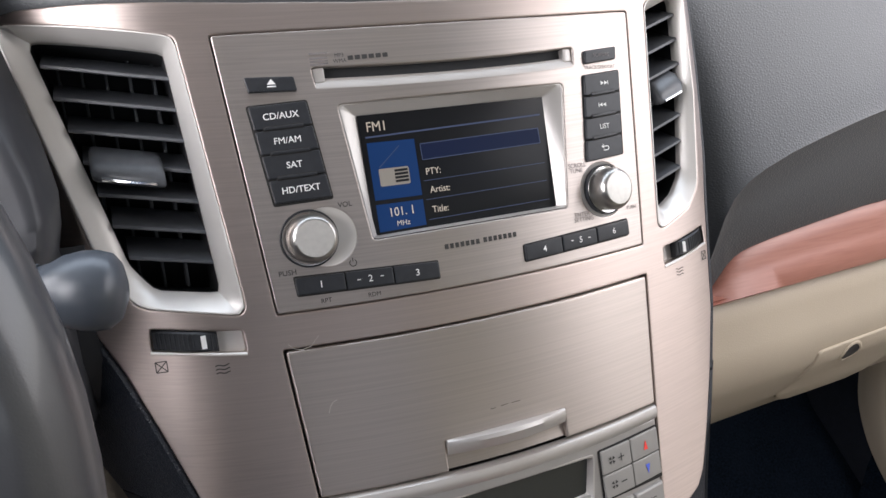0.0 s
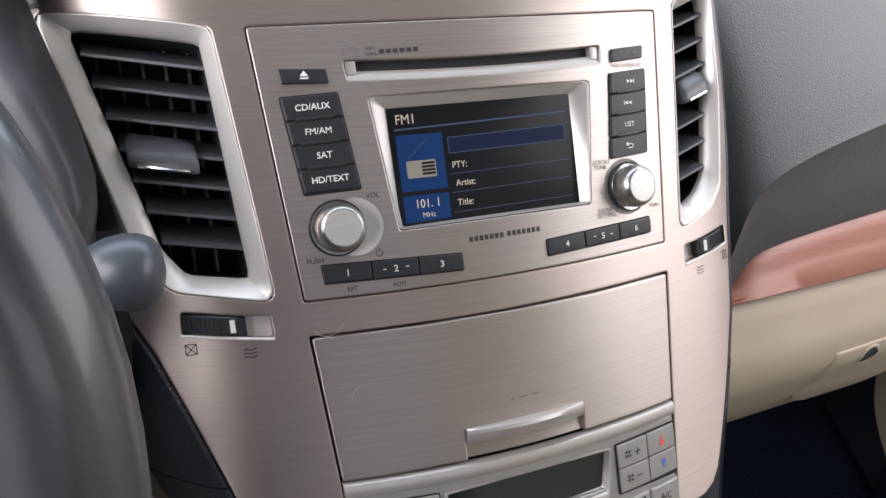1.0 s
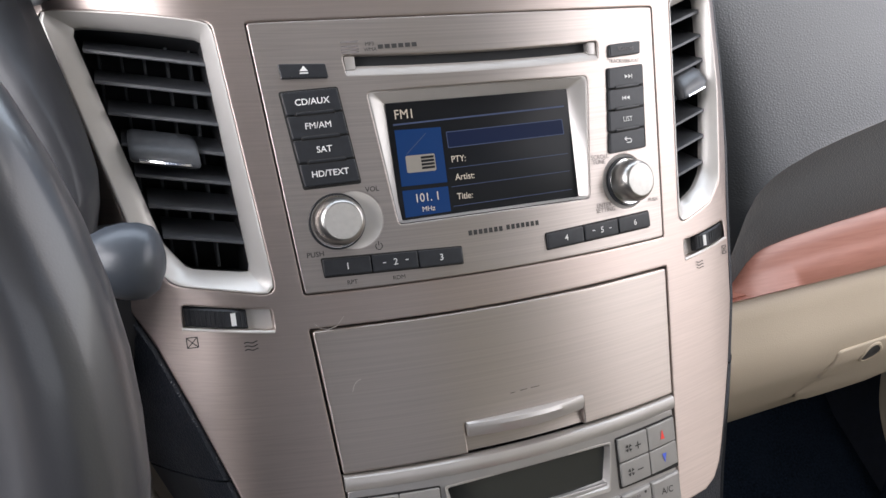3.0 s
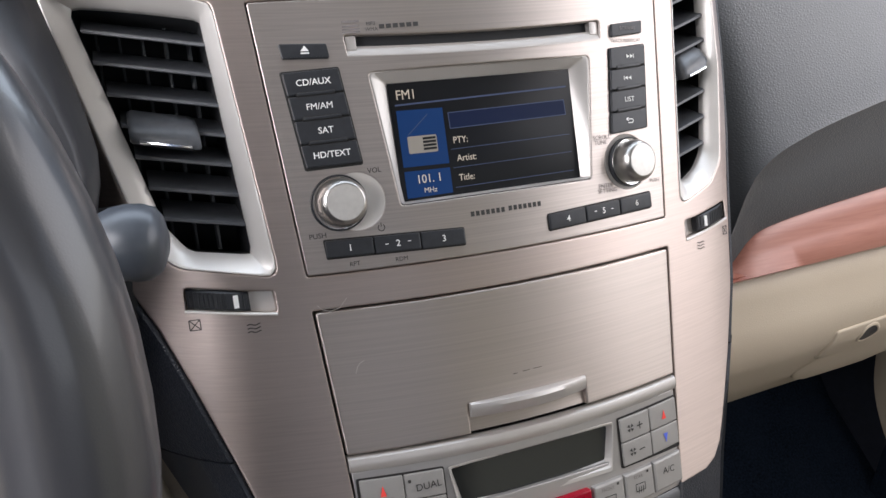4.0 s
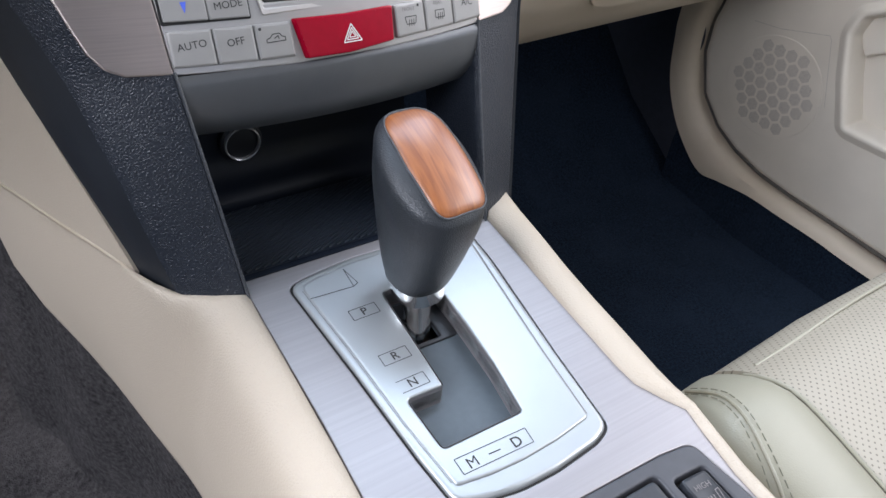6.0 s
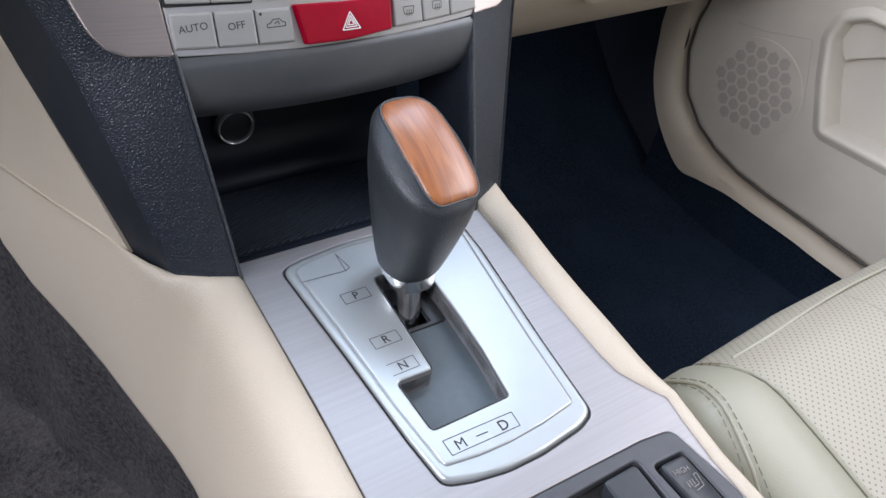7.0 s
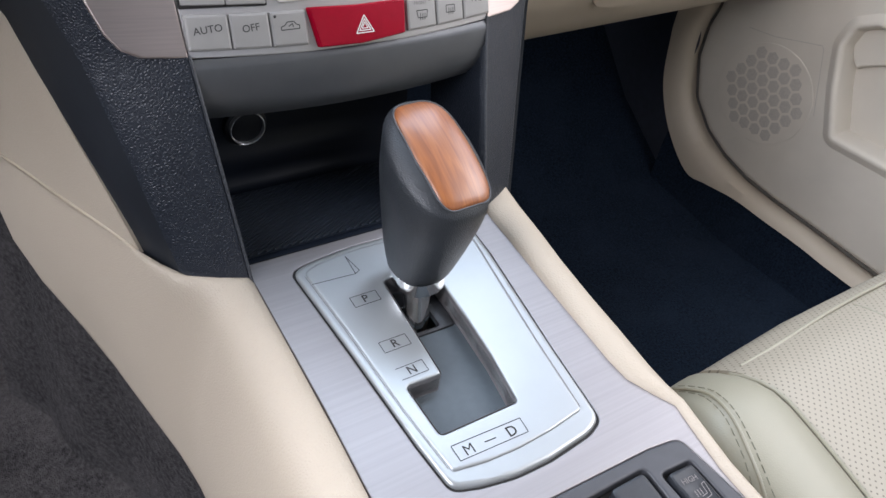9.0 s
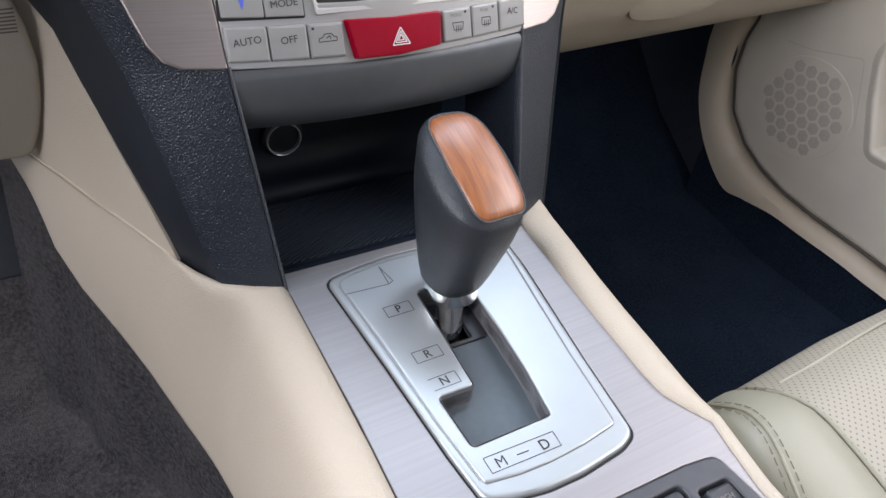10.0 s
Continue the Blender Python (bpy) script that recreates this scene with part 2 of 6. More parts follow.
def dense(p, step):
    out = []
    for a, b in zip(p, p[1:] + p[:1]):
        n = max(1, int(math.dist(a, b) / step))
        out += [(a[0] + (b[0] - a[0]) * k / n, a[1] + (b[1] - a[1]) * k / n) for k in range(n)]
    return out


def inset(p, d):
    """A counter-clockwise outline moved in by d."""
    out = []
    for i, b in enumerate(p):
        a, c = p[i - 1], p[(i + 1) % len(p)]
        e, f = (Vector(b) - Vector(a)), (Vector(c) - Vector(b))
        if e.length < 1e-9 or f.length < 1e-9:
            out.append(b)
            continue
        n1, n2 = Vector((-e.y, e.x)).normalized(), Vector((-f.y, f.x)).normalized()
        m = n1 + n2
        k = d / max(0.35, 1 + n1.dot(n2)) if m.length > 1e-6 else 0
        out.append((b[0] + m.x * k, b[1] + m.y * k))
    return out


def within(q, p):
    x, y, inside = q[0], q[1], False
    for a, b in zip(p, p[1:] + p[:1]):
        if (a[1] > y) != (b[1] > y) and x < (b[0] - a[0]) * (y - a[1]) / (b[1] - a[1]) + a[0]:
            inside = not inside
    return inside


def plate(f, outer, holes=(), w=0.0, depth=3.0, bevel=0.5, step=8.0, bm=None, crown=0.0):
    """A slab with a bevelled edge, openings through it, laid on the surface f. crown: how much its middle swells."""
    bm = bm or bmesh.new()
    outer = dense(ccw(outer), step)
    holes = [dense(ccw(h), step) for h in holes]
    top, tops = inset(outer, bevel), [inset(h, -bevel) for h in holes]
    verts, edges = [], []
    for loop in (top, *tops):
        s = len(verts)
        verts += [Vector(q) for q in loop]
        edges += [(s + k, s + (k + 1) % len(loop)) for k in range(len(loop))]
    xs, ys = [q[0] for q in top], [q[1] for q in top]
    if max(xs) - min(xs) > 1.5 * step or max(ys) - min(ys) > 1.5 * step:
        rim = 0.6 * bevel + 0.3
        for loop in (inset(top, rim), *(inset(t, -rim) for t in tops)):
            s = len(verts)
            verts += [Vector(q) for q in loop]
            edges += [(s + k, s + (k + 1) % len(loop)) for k in range(len(loop))]
        near = inset(top, 0.35 * step)
        spread = [inset(t, -0.35 * step) for t in tops]
        gx = min(xs) + step / 2
        while gx < max(xs):
            gy = min(ys) + step / 2
            while gy < max(ys):
                q = (gx, gy)
                if within(q, near) and not any(within(q, t) for t in spread):
                    verts.append(Vector(q))
                gy += step
            gx += step
    vs, _, faces, *_ = geometry.delaunay_2d_cdt(verts, edges, [], 0, 1e-5)
    mx, my = (max(xs) + min(xs)) / 2, (max(ys) + min(ys)) / 2
    rx, ry = (max(xs) - min(xs)) / 2, (max(ys) - min(ys)) / 2

    def lift(q):
        return crown * (1 - ((q[0] - mx) / rx) ** 2) * (1 - ((q[1] - my) / ry) ** 2) if crown else 0.0

    made = [bm.verts.new(f(q[0], q[1], w + lift(q))) for q in vs]
    for t in faces:
        c = [sum(vs[k][n] for k in t) / len(t) for n in (0, 1)]
        if within(c, top) and not any(within(c, h) for h in tops):
            try:
                bm.faces.new([made[k] for k in t])
            except ValueError:
                pass
    for loop, sign in ((outer, 1), *((h, -1) for h in holes)):
        rings = []
        for d, z in ((bevel, w), (0.3 * bevel, w - 0.3 * bevel), (0.0, w - bevel), (0.0, w - depth)):
            rings.append([bm.verts.new(f(q[0], q[1], z)) for q in inset(loop, sign * d)])
        for r, q in zip(rings, rings[1:]):
            for k in range(len(r)):
                j = (k + 1) % len(r)
                quad = (r[k], q[k], q[j], r[j])
                bm.faces.new(quad if sign > 0 else quad[::-1])
    bmesh.ops.remove_doubles(bm, verts=bm.verts, dist=2e-6)
    bmesh.ops.delete(bm, geom=[v for v in bm.verts if not v.link_faces], context="VERTS")
    return bm


def loft(rings, closed=True, caps=(True, True), bm=None):
    """A skin over rings of points."""
    bm = bm or bmesh.new()
    rows = [[bm.verts.new(p) for p in r] for r in rings]
    n = len(rows[0])
    for a, b in zip(rows, rows[1:]):
        for k in range(n if closed else n - 1):
            j = (k + 1) % n
            bm.faces.new((a[k], a[j], b[j], b[k]))
    if closed and caps[0]:
        bm.faces.new(rows[0][::-1])
    if closed and caps[1]:
        bm.faces.new(rows[-1])
    bmesh.ops.recalc_face_normals(bm, faces=bm.faces)
    return bm


def turned(f, u, v, profile, n=40, bm=None, squash=1.0):
    """A body of revolution standing on the surface f at (u, v); profile: rows of radius and height."""
    rings = [[f(u + r * math.cos(2 * math.pi * k / n), v + squash * r * math.sin(2 * math.pi * k / n), h) for k in range(n)] for r, h in profile]
    return loft(rings, True, (False, profile[-1][0] > 1e-3), bm)


def tube(points, radius, n=12, bm=None, closed=False):
    """A round bar along points; radius: one number or one for each point."""
    pts, rings = [Vector(p) for p in points], []
    side = None
    for i, p in enumerate(pts):
        a = pts[i - 1] if (i or closed) else p
        c = pts[(i + 1) % len(pts)] if (i + 1 < len(pts) or closed) else p
        t = (c - a).normalized()
        if side is None:
            side = t.orthogonal().normalized()
        side = (side - t * side.dot(t)).normalized()
        up = t.cross(side)
        r = radius[i] if isinstance(radius, (list, tuple)) else radius
        rings.append([p + r * (math.cos(2 * math.pi * k / n) * side + math.sin(2 * math.pi * k / n) * up) for k in range(n)])
    if closed:
        rings.append(rings[0])
        bm = loft(rings, True, (False, False), bm)
        bmesh.ops.remove_doubles(bm, verts=bm.verts, dist=1e-6)
        return bm
    return loft(rings, True, (True, True), bm)


def thicken(bm, depth):
    """Gives an open sheet a thickness to its back."""
    bmesh.ops.recalc_face_normals(bm, faces=bm.faces)
    seen = sum((f.normal.dot(Vector((-0.15, -0.05, 0.66)) - f.calc_center_median()) * f.calc_area() for f in bm.faces), 0.0)
    if seen < 0:
        bmesh.ops.reverse_faces(bm, faces=bm.faces)
    bmesh.ops.solidify(bm, geom=list(bm.faces), thickness=depth)
    return bm


def grid(rows, bm=None):
    """A sheet through rows of points."""
    return loft(rows, False, bm=bm)


def box(f, x0, y0, x1, y1, w, depth, bevel=0.4, r=0.8):
    return plate(f, rounded([(x0, y0), (x1, y0), (x1, y1), (x0, y1)], r, 2), (), w, depth, bevel, 200)


def thing(name, place, label, category, group="", kind=""):
    ob = new(name)
    ob.empty_display_size = 0.02
    ob.location = place
    return tagged(ob, label, category, group, kind)


def part(name, bm, mat, parent=None, label="", angle=38):
    me = bpy.data.meshes.new(name)
    bm.normal_update()
    bm.to_mesh(me)
    bm.free()
    me.polygons.foreach_set("use_smooth", [True] * len(me.polygons))
    me.set_sharp_from_angle(angle=radians(angle))
    me.materials.append(mat)
    ob = new(name, me)
    if parent:
        ob.parent = parent
        ob.matrix_parent_inverse = Matrix() if parent.parent else Matrix.Translation(-parent.location)
    return tagged(ob, label)


def solid(name, bm, mat, label, category, kind=""):
    """A thing or a piece of the setting that is one mesh."""
    return tagged(part(name, bm, mat), label, category, "", kind)


def lettering(f, text, u, v, size, mat, parent, w=0.25, turn=0.0, bold=0.0, name="lettering", squeeze=1.0, ink=True):
    """Flat printed characters, centred at (u, v) of the surface f."""
    c = bpy.data.curves.new("text", "FONT")
    c.body, c.size, c.align_x, c.align_y, c.offset, c.resolution_u = text, 1.0, "CENTER", "CENTER", bold, 3
    o = bpy.data.objects.new("text", c)
    scene.collection.objects.link(o)
    got = o.evaluated_get(bpy.context.evaluated_depsgraph_get())
    me = got.to_mesh()
    pts, faces = [p.co.copy() for p in me.vertices], [list(p.vertices) for p in me.polygons]
    got.to_mesh_clear()
    bpy.data.objects.remove(o)
    bm = bmesh.new()
    k = size * 1.38
    s, q = math.sin(radians(turn)), math.cos(radians(turn))
    vs = []
    for p in pts:
        x, y = p.x * k * squeeze, p.y * k
        vs.append(bm.verts.new(f(u + q * x - s * y, v + s * x + q * y, w)))
    for a in faces:
        bm.faces.new([vs[i] for i in a])
    return part(name, bm, mat, parent)


def strokes(f, lines, width, mat, parent, w=0.25, name="icon"):
    """A printed sign of thin bars: rows of u0, v0, u1, v1."""
    bm = bmesh.new()
    for a, b, c, d in lines:
        t = Vector((c - a, d - b))
        n = Vector((-t.y, t.x)).normalized() * width / 2
        bm.faces.new([bm.verts.new(f(x, y, w)) for x, y in ((a - n.x, b - n.y), (c - n.x, d - n.y), (c + n.x, d + n.y), (a + n.x, b + n.y))])
    return part(name, bm, mat, parent)


def shape(f, outline, mat, parent, w=0.25, name="icon"):
    bm = bmesh.new()
    bm.faces.new([bm.verts.new(f(x, y, w)) for x, y in ccw(outline)])
    return part(name, bm, mat, parent)


def smile(p, d, half=105.0):
    """The outline p with its middle lowered by d, as the stack's rows bow."""
    return [(x, y - d * max(0.0, 1 - (x / half) ** 2)) for x, y in dense(p, 8)]


def mirror(p):
    return [(-x, y) for x, y in reversed(p)]

# ---- the setting: cabin shell ----
ground = bmesh.new()
bmesh.ops.create_grid(ground, x_segments=4, y_segments=4, size=400, matrix=Matrix.Translation((0, 0, -0.32)))
solid("ground", ground, ASPHALT, "grey asphalt under and around the car", "ground", "structure")

# The passenger half takes the carpet that has navy shade in its colour.
for x0, x1, fibre, words in ((-0.80, -0.12, DUSTY_CARPET, "dusty charcoal carpet of the driver footwell"), (-0.12, 0.80, SHADED_CARPET, "charcoal carpet rising to the footwell front, coloured with its navy shade")):
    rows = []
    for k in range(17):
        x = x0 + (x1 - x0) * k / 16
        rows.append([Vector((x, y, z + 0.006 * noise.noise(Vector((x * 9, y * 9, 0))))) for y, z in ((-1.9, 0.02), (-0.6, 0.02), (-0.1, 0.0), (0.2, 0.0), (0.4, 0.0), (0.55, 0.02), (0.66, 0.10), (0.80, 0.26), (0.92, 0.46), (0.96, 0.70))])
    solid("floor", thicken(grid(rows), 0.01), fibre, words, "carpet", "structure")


def wall(name, corners, thick, mat, label, category):
    b = bmesh.new()
    b.faces.new([b.verts.new(c) for c in corners])
    bmesh.ops.subdivide_edges(b, edges=b.edges, cuts=3, use_grid_fill=True)
    return solid(name, thicken(b, thick), mat, label, category, "structure")


wall("roof", [(-0.62, -1.9, 1.22), (0.62, -1.9, 1.22), (0.62, 0.35, 1.26), (-0.62, 0.35, 1.26)], 0.03, HEADLINER, "grey cloth headliner of the car roof", "headliner")
wall("wall_rear", [(-0.8, -1.95, 0.0), (0.8, -1.95, 0.0), (0.8, -1.95, 0.85), (-0.8, -1.95, 0.85)], 0.03, DARK_TRIM, "dark rear cabin wall below the rear window", "wall")
# Out of view: driver-side rear walls are added dark to hold reflections down.
wall("wall_driver_side", [(-0.84, -1.9, -0.05), (-0.84, -0.40, -0.05), (-0.84, -0.40, 0.72), (-0.84, -1.9, 0.72)], 0.03, DARK_TRIM, "unseen dark wall added behind the driver to dim reflections", "wall")
wall("wall_driver_front", [(-0.84, 0.52, -0.05), (-0.84, 1.0, -0.05), (-0.84, 1.0, 0.80), (-0.84, 0.52, 0.80)], 0.03, DARK_TRIM, "dark panel ahead of the open driver door", "wall")
wall("sill_driver", [(-0.84, -0.40, -0.05), (-0.84, 0.52, -0.05), (-0.84, 0.52, 0.08), (-0.84, -0.40, 0.08)], 0.03, DARK_TRIM, "dark sill under the open driver door", "sill")
# Upper part of the same unseen dark wall.
wall("wall_driver_rear", [(-0.82, -1.9, 0.70), (-0.82, -0.40, 0.70), (-0.66, -0.45, 1.25), (-0.66, -1.9, 1.22)], 0.02, DARK_TRIM, "unseen dark upper wall added behind the driver to dim reflections", "wall")
wall("wall_passenger_rear", [(0.80, -1.9, -0.05), (0.80, -0.45, -0.05), (0.80, -0.45, 0.72), (0.80, -1.9, 0.72)], 0.03, BEIGE, "beige rear door panel below the window", "wall")
wall("firewall", [(-0.8, 1.0, -0.05), (0.8, 1.0, -0.05), (0.8, 1.0, 0.86), (-0.8, 1.0, 0.86)], 0.03, DARK_TRIM, "dark firewall behind the footwells", "wall")
for side, word in ((-1, "driver"), (1, "passenger")):
    solid("pillar_" + word, tube([(side * 0.70, 0.98, 0.80), (side * 0.66, 0.62, 1.05), (side * 0.61, 0.33, 1.25)], 0.035, 10), BEIGE, "beige windscreen pillar trim", "pillar", "structure")
    solid("door_pillar_" + word, tube([(side * 0.78, -0.5, 0.6), (side * 0.66, -0.55, 1.24)], 0.05, 10), BEIGE, "beige pillar trim between the doors", "pillar", "structure")

# ---- dashboard ----
dash = thing("dashboard", (0.4, 0.45, 0.55), "charcoal and beige car dashboard with a strip of varnished wood", "dashboard", kind="structure")


def dash_section(x, pts):
    return [Vector((x, y, z)) for y, z in pts]


CREST = ((0.160, 0.470), (0.195, 0.525), (0.203, 0.553), (0.210, 0.580), (0.213, 0.591), (0.217, 0.599), (0.226, 0.609), (0.235, 0.6145), (0.245, 0.619), (0.268, 0.627), (0.295, 0.634), (0.331, 0.642), (0.45, 0.664), (0.60, 0.682), (0.80, 0.692))
LIP = ((0.160, 0.5255), (0.205, 0.5265), (0.214, 0.531), (0.219, 0.5395), (0.225, 0.547), (0.231, 0.552), (0.240, 0.556), (0.265, 0.560), (0.303, 0.564), (0.362, 0.569), (0.80, 0.580))


def along_table(table, x):
    for (x0, z0), (x1, z1) in zip(table, table[1:]):
        if x <= x1:
            return z0 + (z1 - z0) * (x - x0) / (x1 - x0)
    return table[-1][1]


# upper pad: from the windscreen down to a crease, then upright to the wood strip
rows = []
for k in range(61):
    f = (k / 60) ** 1.6
    x = 0.168 + 0.58 * f
    lip = along_table(LIP, x)
    crest = max(along_table(CREST, x), lip + 0.004)
    y0 = 0.371 + 0.03 * f
    top = (0.445, 0.735)
    run = [(y0 + 0.004 + (top[0] - y0 - 0.004) * g ** 1.1, crest + (top[1] - crest) * g) for g in (1.0, 0.8, 0.6, 0.4, 0.2, 0.08, 0.02)]
    rows.append(dash_section(x, [(0.95, 0.86), (0.75, 0.845), (0.60, 0.815), (0.50, 0.775), *run, (y0 + 0.002, crest - 0.002), (y0 + 0.0035, crest - 0.006 * min(1, (crest - lip) / 0.02)), (y0 + 0.006, (crest + lip) / 2), (y0 + 0.005, lip + 0.002), (y0 + 0.006, lip)]))
part("upper_pad", thicken(grid(rows), 0.004), DASH_VINYL, dash, "charcoal grained soft pad", 40)

rows = []
for k in range(49):
    f = (k / 48) ** 1.5
    x = 0.172 + 0.58 * f
    lip = along_table(LIP, x)
    y0 = 0.370 + 0.03 * f
    rows.append(dash_section(x, [(y0 + 0.012, lip + 0.001), (y0 + 0.0085, lip - 0.0005), (y0 + 0.0035, lip - 0.3 * (lip - 0.526)), (y0 + 0.0025, lip - 0.46 * (lip - 0.526)), (y0 + 0.0005, lip - 0.56 * (lip - 0.526)), (y0 - 0.0075, 0.5272), (y0 - 0.0065, 0.5255), (y0 + 0.006, 0.525)]))
part("wood_strip", thicken(grid(rows), 0.003), DASH_WOOD, dash, "varnished reddish wood strip", 60)

# lower beige panel with the glove box
glove = thing("glove_box", (0.45, 0.45, 0.42), "closed beige glove box lid with a recessed latch", "glove box")


def glove_face(x, s, w=0.0):
    """x across, s down the beige face from the wood strip, w out of it, in mm."""
    f = s / 1000
    prof = ((0, 0.372, 0.524), (0.012, 0.365, 0.514), (0.05, 0.356, 0.477), (0.0755, 0.359, 0.452), (0.1255, 0.383, 0.408), (0.1775, 0.416, 0.368), (0.21, 0.441, 0.347), (0.233, 0.461, 0.336), (0.263, 0.491, 0.331), (0.393, 0.62, 0.345))
    for (s0, y0, z0), (s1, y1, z1) in zip(prof, prof[1:]):
        if f <= s1 or s1 == 0.393:
            k = (f - s0) / (s1 - s0)
            y, z = y0 + (y1 - y0) * k, z0 + (z1 - z0) * k
            n = Vector((0, z1 - z0, -(y1 - y0))).normalized()
            break
    p = Vector((x / 1000, y + 0.03 * (x - 170) / 580, z))
    return p + n * w / 1000


rows = [[glove_face(172 + 580 * k / 24, s) for s in (0, 4, 8, 12, 20, 30, 40, 50, 62, 75, 88, 100, 112, 125, 138, 150, 164, 178, 195, 210, 222, 233, 248, 263, 300, 360, 393)] for k in range(25)]
part("lid", grid(rows), BEIGE, glove, "beige grained plastic lid", 60)

# ---- centre stack ----
VENT = rounded([(-186, 294), (-130, 279), (-122.5, 168.5), (-150, 174), (-159, 187)], [3, 2, 2, 8, 14], 5)
VENT_LIP = rounded([(-200, 303), (-125.5, 284), (-113.6, 156.8), (-158, 167.6), (-170, 184)], [4, 5, 5, 14, 14], 6)
VENT_R = rounded([(-162, 295), (-131, 284), (-124.5, 171), (-139, 179), (-149, 189), (-160, 246)], [3, 2, 2, 8, 14, 20], 5)
VENT_LIP_R = rounded([(-167, 306), (-125.5, 287), (-114.5, 160), (-143, 170), (-156, 182), (-166, 238)], [4, 5, 5, 12, 14, 20], 6)
SIDE_R = [(131, 29), (144.8, 73), (155, 110), (158.5, 139), (163, 170), (169, 200), (172, 225), (173.5, 250), (173.5, 285), (172.5, 311)]
TOP = [(143, 300.5), (94, 295.4), (47, 292), (0, 290.6), (-47, 292), (-94, 295.4), (-143, 300.5), (-188, 306)]
RADIO = [(-110.3, 282), (110.3, 282), (100.8, 155.7), (-100.8, 155.7)]
SIDE = [(91.5, 3.5), (117, 6), (126.5, 18), (131, 29), (144.8, 73), (157.5, 110), (168.5, 139), (183.5, 170), (194.5, 213), (200, 256), (202, 305)]

stack_thing = thing("center_stack", (0, 0.30, 0.47), "brushed silver plastic centre stack surround of a car", "dashboard trim")
body = [(91.8, 3.5), (113.5, 5.8), (121.5, 10.2), (127.3, 18.5)] + SIDE_R + TOP + mirror(SIDE[3:]) + [(-127.3, 18.5), (-121.5, 10.2), (-113.5, 5.8), (-91.8, 3.5), (-95.8, 66.2), (-101.3, 138.8), (-67, 137.4), (-34, 136.5), (0, 136.2), (34, 136.5), (67, 137.4), (101.3, 138.8), (95.8, 66.2)]
frame_outline = rounded(body, [0.5, 5, 5, 5] + [3] * 10 + [0] * 8 + [3] * 8 + [5, 5, 5, 0.5, 0, 1.2, 0, 0, 0, 0, 0, 1.2, 0], 4)
part("surround", plate(stack, frame_outline, [VENT_LIP, mirror(VENT_LIP_R), smile(rounded([(x * 1.006, y + (0.6 if y > 200 else -0.6)) for x, y in RADIO], 1.2, 2), 2.4),
     rounded([(-155.5, 158), (-128, 152.5), (-117, 151), (-116.5, 140.5), (-129, 142.5), (-156, 147.5)], 1.5, 2), mirror(rounded([(-155.5, 158), (-128, 152.5), (-117, 151), (-116.5, 140.5), (-129, 142.5), (-156, 147.5)], 1.5, 2))], 0, 9, 0.7, 7), SILVER, stack_thing, "brushed warm silver plastic", 50)
rows = []
for u, v in [(-202, 305), *TOP[::-1], (172.5, 311)]:
    rows.append([stack(u, v - 2, -5), stack(u, v + 1, -1.5), stack(u, v + 5, -1.0), stack(u, v + 11, -4), Vector((u / 1000, 0.43, 0.785)), Vector((u / 1000, 0.47, 0.81)), Vector((u / 1000, 0.56, 0.838))])
part("top_roll", thicken(grid(rows), 0.002), DASH_VINYL, dash, "charcoal grained roll above the centre stack", 60)
backing = bmesh.new()
plate(stack, [(-105, 284), (105, 284), (98, 150), (100, 140), (97, 60), (95, -2), (-95, -2), (-97, 60), (-100, 140), (-98, 150)], (), -13, 2, 0.2, 10, backing)
part("backing", backing, GAP_BLACK, stack_thing, "dark backing in the joints")


